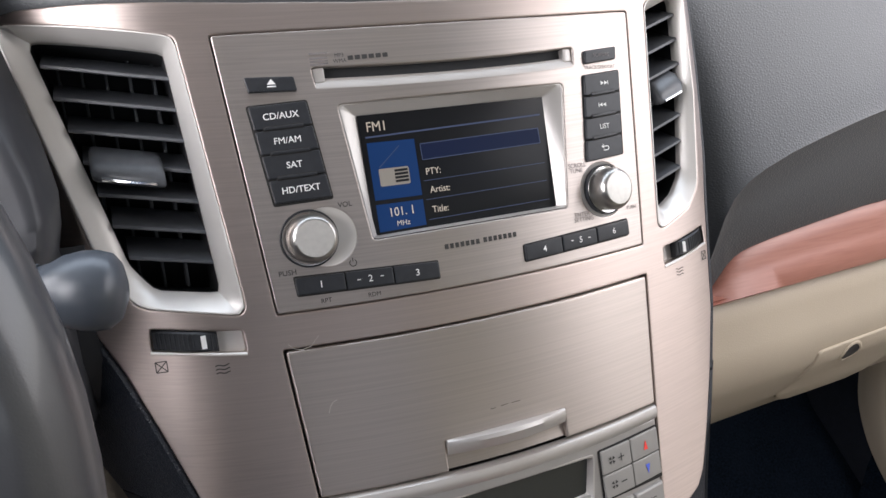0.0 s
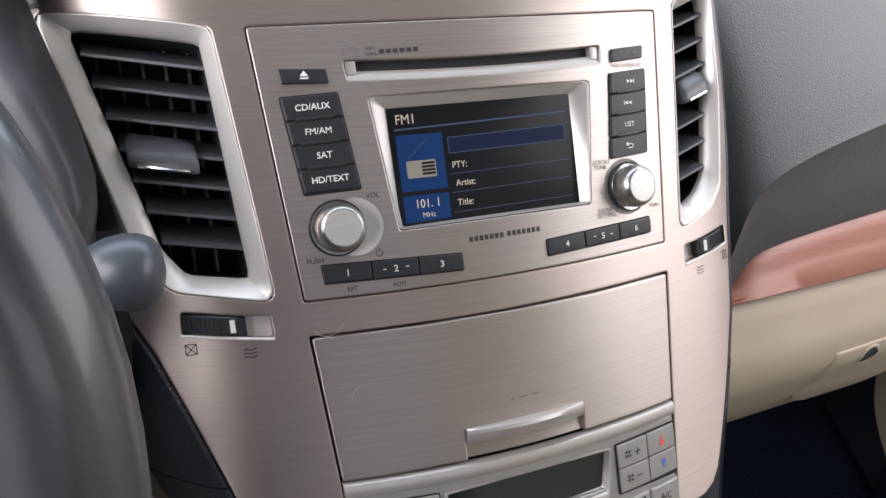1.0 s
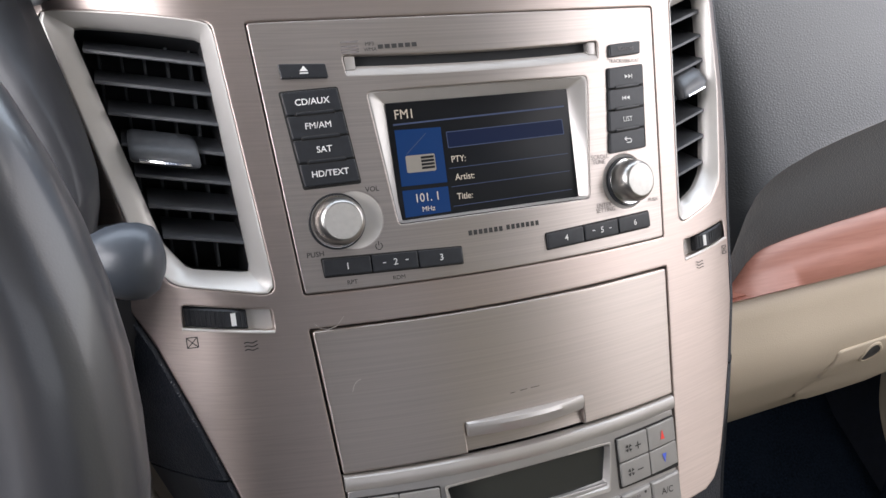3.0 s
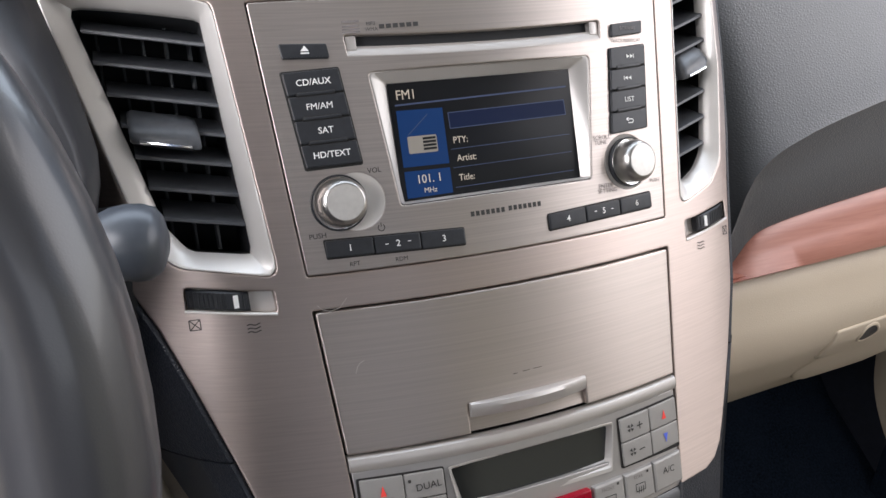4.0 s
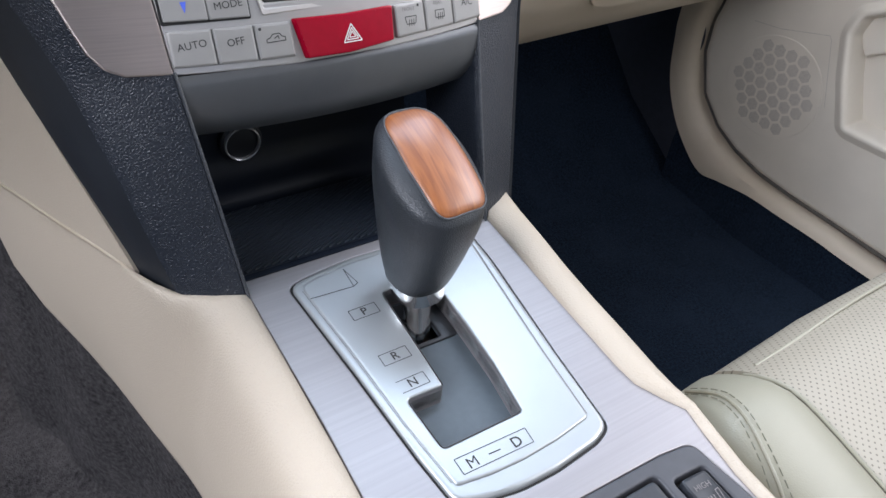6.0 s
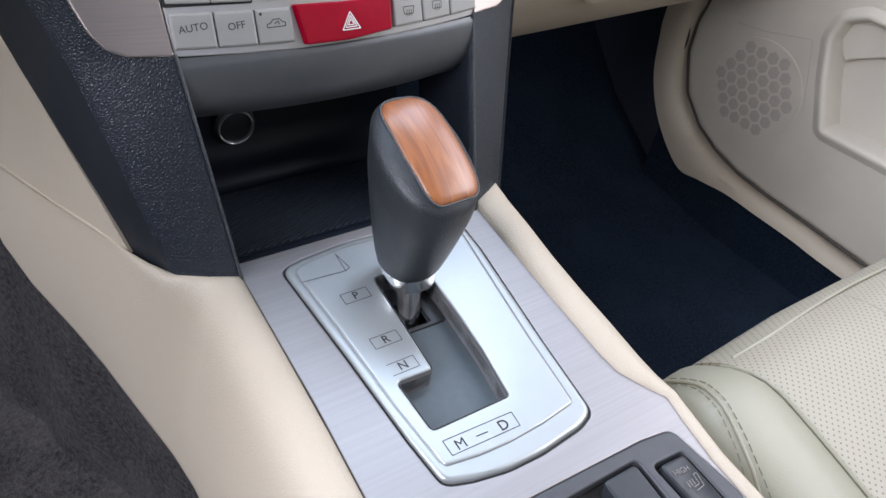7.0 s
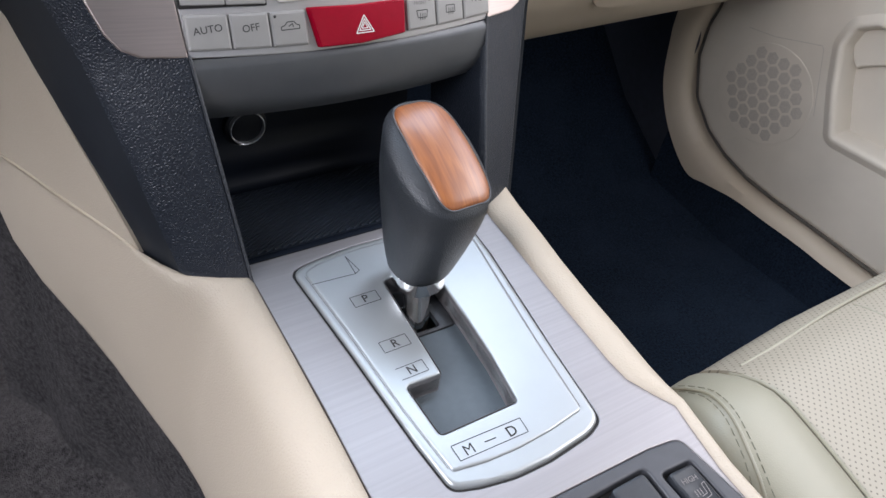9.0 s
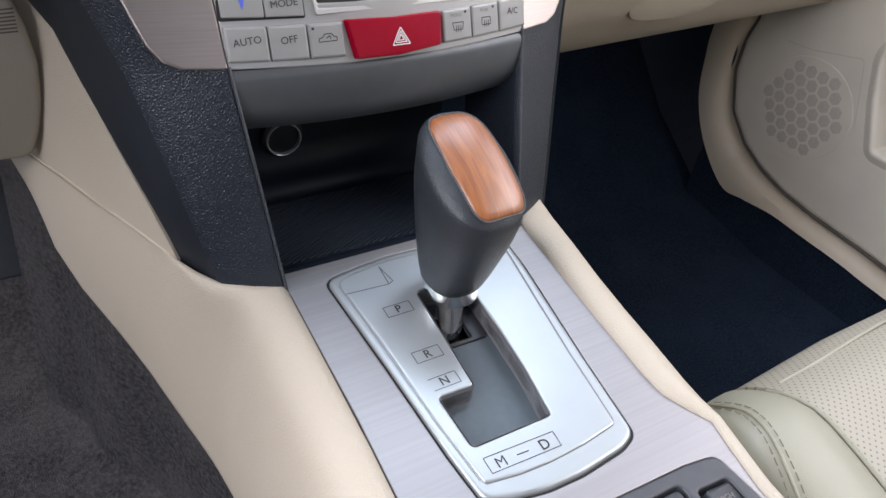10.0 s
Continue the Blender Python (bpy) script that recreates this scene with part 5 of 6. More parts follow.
part("joint", plate(deck, inset(ccw(GATE_EDGE), -0.2), [inset(ccw(GATE_EDGE), 2.2)], -0.9, 3, 0.1, 9), GAP_BLACK, gate, "dark joint round the plate")
walls = bmesh.new()
g = dense(ccw(GATE), 5)
loft([[deck(x, y, h) for x, y in g] for h in (2.6, -13)], True, (False, False), walls)
part("gate_wall", walls, MAUVE_SILVER, gate, "silver gate wall", 30)
part("gate_floor", plate(deck, [(-42, 200), (21, 200), (21, 84), (-42, 84)], [[(-11.5, 157), (6.2, 156.6), (6.6, 176), (-11, 176.5)]], -9.5, 2, 0.2, 20), material("grey slide plate", (0.065, 0.08, 0.092), 0.45, 0.0, grain=((200, 200, 200), 0.06)), gate, "grey sliding gate cover")
part("slide_frame", plate(deck, rounded([(-14, 154.5), (15.6, 154), (16.4, 185), (-12.6, 188)], 2, 2), [rounded([(-11.5, 157), (6.2, 156.6), (6.6, 176), (-11, 176.5)], 1.5, 2)], -8.2, 2, 0.5, 20), SOFT_BLACK, gate, "black sliding frame round the shaft")
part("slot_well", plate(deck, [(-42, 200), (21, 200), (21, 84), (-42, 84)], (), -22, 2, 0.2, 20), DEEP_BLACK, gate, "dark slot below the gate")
H = 3.3
for text, x, y in (("P", -29.8, 181.2), ("R", -30.2, 147.0), ("N", -30.6, 128.2)):
    lettering(deck, text, x, y, 5.2, INK, top_plate, H, 0, 0.012)
    w2, h2 = 8.1, 3.7
    lines = [(x - w2, y - h2, x + w2, y - h2), (x + w2, y - h2, x + w2, y + h2), (x + w2, y + h2, x - w2, y + h2)] + ([(x - w2, y + h2, x - w2, y - h2)] if text != "N" else [])
    strokes(deck, lines, 0.4, INK, top_plate, H, "engraved_frame")
lettering(deck, "M", -29.3, 75.6, 5.8, INK, top_plate, H, 0, 0.0)
lettering(deck, "D", -3.6, 74.8, 5.8, INK, top_plate, H, 0, 0.012)
strokes(deck, [(-20.0, 75.7, -13.2, 75.3)], 0.6, INK, top_plate, H, "dash")
strokes(deck, [(-36.6, 81, 4.8, 79.4), (4.8, 79.4, 4.1, 70.9), (4.1, 70.9, -36.6, 72.2), (-36.6, 72.2, -36.6, 81)], 0.4, INK, top_plate, H, "engraved_frame")
strokes(deck, [(-25.2, 215.0, -26.0, 200.4), (-26.0, 200.3, -52.4, 201.9), (-25.2, 214.6, -22.6, 202.0), (-22.6, 202.0, -26.0, 200.3)], 0.45, INK, top_plate, H, "lock_cover_joint")

lever = thing("gear_lever", (0.003, 0.175, 0.335), "automatic gear lever with leather knob and varnished wood inlay", "gear lever")
part("shaft", tube([(-0.003, 0.166, 0.325), (0.002, 0.178, 0.352), (0.003, 0.182, 0.366)], [0.0078, 0.0082, 0.0105], 20), CHROME, lever, "chrome shaft")


def knob_ring(s, grow=0.0):
    """A cross-section of the knob, s from 0 at the collar to 1 at the top edge."""
    tilt = radians(4 + 22 * s ** 1.5)
    cx = 0.004 + 0.0058 * s
    cy = 0.183 + 0.005 * s
    cz = 0.362 + 0.066 * s
    a = 0.0165 + 0.0225 * (s ** 0.8) + grow
    c = 0.0160 + 0.0100 * min(1.0, s * 1.25) ** 0.8 + grow
    out = []
    for k in range(40):
        t = 2 * math.pi * k / 40
        e = 0.82 + 0.14 * s * (math.sin(t) > 0)
        x = c * math.copysign(abs(math.cos(t)) ** e, math.cos(t))
        l = a * math.copysign(abs(math.sin(t)) ** e, math.sin(t))
        out.append(Vector((cx + x, cy + l * math.cos(tilt), cz + l * math.sin(tilt))))
    return out


def knob_cap(f):
    """Rings that close the top: f from 0 at the edge to 1 at the middle."""
    base = knob_ring(1.0)
    mid = sum(base, Vector()) / len(base)
    n = Vector((0, -math.sin(radians(26)), math.cos(radians(26))))
    rise = 0.0108 * math.sqrt(max(0.0, 1 - (1 - f) ** 2.4))
    return [mid + (p - mid) * (1 - f) + n * rise for p in base]


rings = [knob_ring(k / 12) for k in range(13)] + [knob_cap(f) for f in (0.03, 0.08, 0.16, 0.28, 0.42, 0.6, 0.8, 0.97)]
part("knob", loft(rings, True, (True, True)), KNOB_LEATHER, lever, "black leather grip", 70)
part("collar", loft([[Vector((0.004 + (p.x - 0.004) * k, 0.183 + (p.y - 0.183) * k - 0.2 * (-d), p.z + d)) for p in knob_ring(0)] for k, d in ((0.3, -0.0086), (0.86, -0.0086), (0.93, -0.0078), (1.02, 0.0004), (1.025, 0.0012), (0.99, 0.0018), (0.9, 0.002))], True, (True, False)), CHROME, lever, "chrome collar", 40)


def knob_top(a, c, w=0.0):
    """A place on the knob's top: a across (-1 to 1), c from the driver's end (-1) to the front (1)."""
    f = 1 - min(0.999, (abs(a) ** 3 + abs(c) ** 3) ** (1 / 3))
    base = knob_ring(1.0)
    mid = sum(base, Vector()) / len(base)
    n = Vector((0, -math.sin(radians(26)), math.cos(radians(26))))
    d = Vector((0, math.cos(radians(26)), math.sin(radians(26))))
    rise = 0.0108 * math.sqrt(max(0.0, 1 - (1 - f) ** 2.4))
    return mid + Vector((0.0260 * a, 0, 0)) + d * (0.039 * c) + n * (rise + w / 1000)


ol = dense(rounded([(-0.58, 0.88), (0.62, 0.90), (0.76, 0.0), (0.74, -0.77), (-0.50, -0.80), (-0.60, 0.0)], [0.55, 0.75, 0.6, 0.35, 0.35, 0.6], 6), 0.12)
b = bmesh.new()
inner_o = ccw(ol)
rings = [[knob_top(x * s, (y - 0.03) * s + 0.03, w) for x, y in inner_o] for s, w in ((1.03, -0.5), (1.015, 0.3), (0.98, 0.8), (0.9, 1.1), (0.7, 1.2), (0.4, 1.2), (0.1, 1.2))]
loft(rings, True, (False, True), b)
part("inlay", b, KNOB_WOOD, lever, "varnished reddish wood inlay", 60)

part("inlay_rim", tube([knob_top(x * 1.04, (y - 0.03) * 1.04 + 0.03, 0.1) for x, y in inner_o], 0.0006, 8, closed=True), material("worn grey leather edge", (0.06, 0.062, 0.066), 0.5, 0.0, grain=((400, 400, 400), 0.3)), lever, "worn grey leather edge")

# ---- switch pod ----
pod = thing("seat_heater_panel", deck(30, 0, -4), "dark switch panel with seat heater switch beside the gear selector", "switch panel")
part("panel", plate(deck, inset(ccw(POD), 0.5), [rounded([(53.6, 22.6), (74.6, 21.4), (75.4, -28), (55.6, -28)], 3, 3), rounded([(-40, 29.6), (48.4, 29.2), (46, -60), (-40, -60)], 4, 3)], 0.8, 5, 1.0, 8), material("dark grey satin plastic", (0.045, 0.046, 0.052), 0.45, 0.0, grain=((120, 120, 120), 0.1)), pod, "dark grey satin panel", 50)
part("well", plate(deck, [(-42, 33), (82, 33), (84, -64), (-42, -64)], (), -14, 2, 0.2, 20), DEEP_BLACK, pod, "dark well")
rk = part("rocker", plate(deck, rounded([(55.6, 20.4), (72.6, 19.2), (73.4, -26), (57.4, -26)], 3, 3), (), 2.2, 14, 1.4, 6, crown=-1.2), KEY_BLACK, pod, "black rocker switch", 40)
lettering(deck, "HIGH", 64.0, 12.6, 3.0, GREY_INK, rk, 2.6, -6, 0.0)
strokes(deck, [(63.5, 1, 69, 1.5), (69, 1.5, 70.5, 8.5), (70.5, 8.5, 68.2, 8.3), (68.2, 8.3, 67.4, 3.2), (67.4, 3.2, 63.5, 3)] + [(61.6 + 1.8 * k, 3.8, 61.9 + 1.8 * k, 7) for k in range(3)], 0.45, GREY_INK, rk, 2.4, "seat_sign")
part("blank_switch", plate(deck, rounded([(23, 27.6), (45.6, 27.4), (43.6, -50), (21, -50)], 3, 3), (), 1.2, 14, 1.4, 8), KEY_BLACK, pod, "black blank switch", 40)

# ---- passenger seat ----
seat = thing("passenger_seat", (0.37, -0.15, 0.0), "ivory leather front seat with perforated centre and stitched bolsters", "car seat")


def sag(y):
    """How far the cushion falls away towards the back."""
    d = min(0.3, max(0.0, 0.05 - y))
    return 0.28 * (d - 0.02 * (1 - math.exp(-d / 0.02)))


def nose(y):
    """How far the cushion drops over its front edge."""
    return 0.034 * max(0.0, (y - 0.030) / 0.06) ** 2.2


BOLSTER = ((0.117, -0.20), (0.1175, -0.06), (0.1195, -0.026), (0.1245, -0.0105), (0.131, -0.0035), (0.1345, -0.0022), (0.139, -0.0006), (0.150, 0.001), (0.166, 0.002), (0.180, 0.0), (0.188, -0.004), (0.194, -0.009))


def bolster_top(x, y):
    for (x0, z0), (x1, z1) in zip(BOLSTER, BOLSTER[1:]):
        if x <= x1:
            return 0.309 + z0 + (z1 - z0) * (x - x0) / (x1 - x0) - nose(y) - sag(y)
    return 0.30 - nose(y) - sag(y)


def pulled(x, y):
    """The bolster's outer edge turns in at the front."""
    return x + 0.026 * max(0.0, (y - 0.030) / 0.06) ** 2 * max(0.0, (0.19 - x) / 0.073)


rows = []
for k in range(34):
    y = 0.090 - 0.55 * (k / 33) ** 1.3
    rows.append([Vector((pulled(x, y), y, 0.309 + z - nose(y) - sag(y))) for x, z in BOLSTER])
front_edge = [[Vector((p.x + 0.004, p.y + d, p.z - h)) for p in rows[0]] for d, h in ((-0.01, 0.24), (0.002, 0.09), (0.006, 0.03), (0.004, 0.01))]
part("bolster", thicken(grid(front_edge + rows), 0.003), BEIGE_LEATHER, seat, "smooth ivory leather bolster", 70)
rows = []
for k in range(34):
    y = 0.092 - 0.55 * (k / 33) ** 1.3
    row = []
    for i in range(13):
        front = max(0.0, (y - 0.034) / 0.06)
        x = 0.193 + 0.004 * front + (0.56 - 0.197) * i / 12
        row.append(Vector((x, y, 0.301 - sag(y) - (0.022 + 0.012 * max(0.0, 1 - i / 3)) * front ** 2.2 + 0.003 * math.sin(math.pi * i / 12))))
    rows.append(row)
front_edge = [[Vector((p.x, p.y + d, p.z - h)) for p in rows[0]] for d, h in ((-0.01, 0.24), (0.004, 0.09), (0.008, 0.03), (0.005, 0.01))]
PERF = material("perforated ivory leather", (0.335, 0.303, 0.238), 0.5, 0.0, wear=(12, (0.312, 0.28, 0.22), 0.7))
t = PERF.node_tree
co = t.nodes.new("ShaderNodeTexCoord")
mp = t.nodes.new("ShaderNodeMapping")
mp.inputs["Rotation"].default_value = (0, 0, radians(45))
mp.inputs["Scale"].default_value = (255, 255, 0)
t.links.new(co.outputs["Object"], mp.inputs["Vector"])
fr = t.nodes.new("ShaderNodeVectorMath")
fr.operation = "FRACTION"
t.links.new(mp.outputs["Vector"], fr.inputs[0])
sb = t.nodes.new("ShaderNodeVectorMath")
sb.operation = "DISTANCE"
sb.inputs[1].default_value = (0.5, 0.5, 0)
t.links.new(fr.outputs["Vector"], sb.inputs[0])
lt = t.nodes.new("ShaderNodeMath")
lt.operation = "LESS_THAN"
lt.inputs[1].default_value = 0.17
t.links.new(sb.outputs["Value"], lt.inputs[0])
mix = t.nodes.new("ShaderNodeMix")
mix.data_type = "RGBA"
bs = t.nodes["Principled BSDF"]
src = bs.inputs["Base Color"].links[0].from_socket
t.links.new(src, mix.inputs["A"])
mix.inputs["B"].default_value = (0.15, 0.13, 0.098, 1)
t.links.new(lt.outputs["Value"], mix.inputs["Factor"])
t.links.new(mix.outputs["Result"], bs.inputs["Base Color"])
part("seat_centre", thicken(grid(front_edge + rows), 0.003), PERF, seat, "perforated ivory leather centre", 70)
ys = [0.074 - 0.01 * k for k in range(48)]


def welt_x(y):
    """The bolster's stitched seam: it swings in towards the front edge."""
    return max(0.1245, min(0.150, 0.1295 + 0.33 * y))


part("piping", tube([(0.1935, y, 0.3025 - nose(y) - sag(y)) for y in ys], 0.0014, 8), BEIGE_LEATHER, seat, "ivory seam welt")
part("piping", tube([(welt_x(y), y, bolster_top(welt_x(y), y) + 0.0002) for y in [0.084 - 0.004 * k for k in range(60)]], 0.0012, 8), BEIGE_LEATHER, seat, "ivory seam welt")
part("piping", tube([(0.329 + 0.004 * math.sin(9 * y), y, 0.3032 - sag(y) - 0.022 * max(0.0, (y - 0.034) / 0.06) ** 2.2) for y in ys], 0.0012, 8), BEIGE_LEATHER, seat, "ivory seam across the cushion")
part("piping", tube([(x, 0.077 + 0.002 * math.sin(22 * x), 0.2912 + 0.003 * math.sin(math.pi * (x - 0.197) / 0.363) - 0.006 * max(0.0, 1 - (x - 0.2) / 0.09)) for x in [0.206 + 0.0115 * k for k in range(31)]], 0.0016, 8), BEIGE_LEATHER, seat, "ivory welt along the front edge")
stitches = bmesh.new()
for k in range(70):
    y = 0.084 - 0.0062 * k
    for d in (-0.0042, 0.0042):
        ends = [Vector((welt_x(q) + d, q, bolster_top(welt_x(q) + d, q) + 0.0003)) for q in (y, y - 0.0042)]
        tube(ends, 0.00034, 5, stitches)
tagged(part("stitches", stitches, material("olive thread", (0.20, 0.19, 0.14), 0.7), seat), "olive thread stitches", kind="stuff")
b = bmesh.new()
loft([[Vector((0.14 + 0.47 * f, -0.42 - 0.10 * s + d, 0.28 + 0.62 * s)) for f in (0, 0.02, 0.2, 0.8, 0.98, 1.0) for d in (0,)] + [Vector((0.14 + 0.47 * f, -0.56 - 0.10 * s, 0.28 + 0.62 * s)) for f in (1.0, 0.98, 0.8, 0.2, 0.02, 0.0)] for s in (0, 0.2, 0.5, 0.8, 1.0)], True, (True, True), b)
part("backrest", b, BEIGE_LEATHER, seat, "ivory leather backrest", 60)

# ---- passenger door ----
door = thing("passenger_door", (0.74, 0.1, 0.1), "pale beige passenger door panel with speaker grille and pull pocket", "car door")


def door_face(y, z, w=0.0):
    return Vector((0.735 - w / 1000 + 0.02 * max(0.0, (z - 200) / 300), y / 1000, z / 1000))


POCKET_D = rounded([(340, 353), (364, 340), (370, 315), (353, 267), (327, 211), (247, 213), (-200, 205), (-200, 356)], [14, 12, 20, 40, 9, 30, 6, 6], 5)
DOOR = rounded([(-560, 70), (150, 80), (283, 87), (360, 90), (413, 95), (460, 107), (500, 126), (537, 160), (559, 217), (562, 260), (556, 292), (552, 400), (556, 560), (556, 720), (-560, 720)], [0, 30, 40, 40, 40, 40, 30, 30, 30, 30, 30, 30, 0, 10, 0], 5)
part("panel", plate(door_face, DOOR, [POCKET_D], 0, 20, 6, 22), DOOR_BEIGE, door, "pale beige plastic panel", 60)
part("pocket", plate(door_face, inset(ccw(POCKET_D), -2), (), -26, 3, 1, 30), DOOR_BEIGE, door, "beige pull pocket", 60)
b = bmesh.new()
o = dense(ccw(POCKET_D), 20)
loft([[door_face(x, y, w) for x, y in p] for p, w in ((inset(o, -18), -1.5), (inset(o, -11), 1.0), (inset(o, -6), 4.0), (inset(o, -2.5), 5.4), (inset(o, 0.5), 4.2), (inset(o, 2.5), -2), (inset(o, 5), -12), (inset(o, 7), -27))], True, (False, False), b)
part("pocket_rim", b, DOOR_BEIGE, door, "rounded pocket rim", 60)
part("pull_ledge", plate(door_face, rounded([(358, 300), (349, 291), (343, 297), (303, 317), (-190, 325), (-190, 352), (340, 350), (362, 338), (367, 316)], [4, 5, 8, 30, 0, 0, 10, 8, 8], 4), (), -15, 10, 2.5, 20), DOOR_BEIGE, door, "beige ledge inside the pull pocket", 60)
# Added dark tube round the door: it stands in for shade in the gap.
gap_run = [q for q in dense(inset(ccw(DOOR), -3.5), 12) if q[0] > -300 and q[1] < 520]
start = min(range(len(gap_run)), key=lambda k: gap_run[k][0] + 0.2 * gap_run[k][1])
gap_run = gap_run[start:] + gap_run[:start]
part("door_gap_shade", tube([door_face(y, z, -9) for y, z in gap_run], 0.0042, 8), material("dark gap shade", (0.12, 0.112, 0.10), 0.7, 0.0, grain=((200, 200, 200), 0.1)), door, "dark bar standing for shade in the door gap", 60)
cy, cz, R = 440.0, 214.0, 64.0
holes, pitch = [], 18.5
spk = part("speaker_cover", plate(door_face, [(cy + (R + 9) * math.cos(2 * math.pi * k / 48), cz + (R + 4) * math.sin(2 * math.pi * k / 48)) for k in range(48)], (), 0.8, 4, 1.0, 14), DOOR_BEIGE, door, "pale speaker cover")
SPK_GREY = material("grey speaker mesh", (0.50, 0.455, 0.395), 0.7, grain=((900, 900, 900), 0.2))
hexes = [hx for hx in [(cy + pitch * (i + 0.5 * (j % 2)), cz + pitch * 0.87 * j) for i in range(-5, 6) for j in range(-6, 7)] if math.dist(hx, (cy, cz)) < R]
for hx in hexes:
    b = bmesh.new()
    plate(door_face, [(hx[0] + 8.8 * math.cos(math.pi / 6 + k * math.pi / 3), hx[1] + 8.8 * math.sin(math.pi / 6 + k * math.pi / 3)) for k in range(6)], (), 0.95, 1, 0.05, 50, b)
    part("mesh_cell", b, SPK_GREY, spk, "", 5)
strokes(door_face, [(362, 222, 390, 300), (390, 300, 394, 304), (394, 304, 460, 288), (460, 288, 500, 284)], 0.8, SPK_GREY, door, 0.4, "cover_joint")
# sill and front pillar trim
rows = []
skirt = []
for (dy, dz), (sy, sz) in (((-560, 60), (-560, 46)), ((150, 71), (150, 58)), ((285, 79), (290, 64)), ((360, 82), (350, 65)), ((415, 87), (406, 66)), ((465, 98), (460, 58)), ((506, 117), (499, 56)), ((546, 155), (554, 102)), ((565, 215), (590, 160)), ((567, 262), (603, 225)), ((561, 295), (606, 262)), ((556.5, 400), (600, 360)), ((560, 560), (600, 560))):
    d, s = Vector((0, dy, dz)), Vector((0, sy, sz))
    n = (s - d).normalized()
    row = []
    for f, x in ((-0.05, 765), (0.0, 745), (0.06, 730), (0.3, 720), (0.7, 716), (0.92, 714), (1.0, 720), (1.02, 735)):
        p = d + (s - d) * f
        row.append(Vector((x / 1000, p.y / 1000, p.z / 1000)))
    rows.append(row)
    if sy < 560:
        skirt.append([Vector((0.722, sy / 1000, sz / 1000 + 0.003)), Vector((0.716, sy / 1000, sz / 1000 - 0.02)), Vector((0.705, sy / 1000 - 0.004, -0.02))])


def smoothed(rows, n=5):
    """Rows of points with more rows between them on a smooth curve."""
    out = []
    for i in range(len(rows) - 1):
        p = [rows[max(0, min(len(rows) - 1, i + d))] for d in (-1, 0, 1, 2)]
        for k in range(n):
            f = k / n
            out.append([0.5 * (2 * b + (c - a) * f + (2 * a - 5 * b + 4 * c - d) * f * f + (3 * b - a - 3 * c + d) * f ** 3) for a, b, c, d in zip(*p)])
    return out + [rows[-1]]


solid("sill_carpet", thicken(grid(smoothed(skirt)), 0.002), SHADED_CARPET, "charcoal carpet under the door sill, coloured with its navy shade", "carpet", "structure")
jamb = wall("door_jamb", [(0.775, -0.6, 0.03), (0.775, 0.62, 0.03), (0.775, 0.62, 0.7), (0.775, -0.6, 0.7)], 0.01, DEEP_BLACK, "dark door opening behind the panel joint", "door jamb")
solid("sill_trim", thicken(grid(smoothed(rows)), 0.002), BEIGE, "beige plastic door sill and kick trim", "sill trim", "structure")
# The kick panel's dark navy holds the footwell shade too.
wall("kick_panel", [(0.735, 0.55, -0.02), (0.70, 1.0, -0.02), (0.70, 1.0, 0.7), (0.735, 0.60, 0.7)], 0.02, material("kick trim with navy shade in its colour", (0.036, 0.040, 0.056), 0.6, 0.0, grain=((100, 100, 100), 0.1)), "dark kick panel in the passenger footwell", "kick panel")

# glove box latch
part("latch", plate(glove_face, rounded([(319, 65), (414, 62), (421, 74), (421, 92), (410, 101), (370, 103), (317, 100)], [4, 4, 10, 10, 8, 0, 4], 4), (), 1.8, 4, 1.3, 8), BEIGE, glove, "beige latch paddle", 50)
rows = []
for x, s0, s1 in ((311, 121, 124), (315, 114, 130), (322, 106, 135), (335, 104, 139), (357, 105, 143), (385, 105, 146), (411, 105, 146), (430, 108, 138), (443, 120, 127)):
    g = max(0.0, min(1.0, (x - 310) / 16, (444 - x) / 18))
    rows.append([glove_face(x, s0, 0.3), glove_face(x, s0 + 0.5 * (s1 - s0), 0.2 + 0.9 * g), glove_face(x, s1 - 2, 0.2 + 4.6 * g), glove_face(x, s1, 0.2 + 4.4 * g), glove_face(x, s1 + 1, 0.1 + 2.6 * g), glove_face(x, s1 + 1.5, -1)])
part("pull_lip", grid(rows), BEIGE, glove, "beige finger lip below the latch", 40)
part("lock_ring", turned(glove_face, 360, 77, [(11.5, 1.4), (11, 2.5), (9.4, 2.9), (8.4, 2.3)], 28), BEIGE, glove, "beige lock boss")
part("lock", turned(glove_face, 360, 77, [(8.8, 1.8), (8.2, 2.4), (0.01, 2.4)], 28), SOFT_BLACK, glove, "dark lock cylinder")

# ---- steering wheel and column ----
wheel = thing("steering_wheel", (-0.366, 0.17, 0.665), "black leather steering wheel", "steering wheel")
WT = radians(17.5)
across, along = Vector((1, 0, 0)), Vector((0, math.sin(WT), math.cos(WT)))
axle = across.cross(along).normalized()
centre = Vector((-0.3660, 0.177, 0.655))
ring = [centre + 0.176 * (math.cos(a) * across + math.sin(a) * along) for a in [2 * math.pi * k / 72 for k in range(72)]]
part("rim", tube(ring, 0.0185, 20, closed=True), RIM_LEATHER, wheel, "black leather rim", 70)
ax = -axle if axle.y > 0 else axle
for a in (0.0, math.pi, -math.pi / 2):
    d = math.cos(a) * across + math.sin(a) * along
    part("spoke", tube([centre + d * 0.165 - ax * 0.004, centre + d * 0.12 - ax * 0.02, centre + d * 0.05 - ax * 0.02], [0.012, 0.016, 0.02], 12), SATIN if a != -math.pi / 2 else SOFT_BLACK, wheel, "grey spoke")
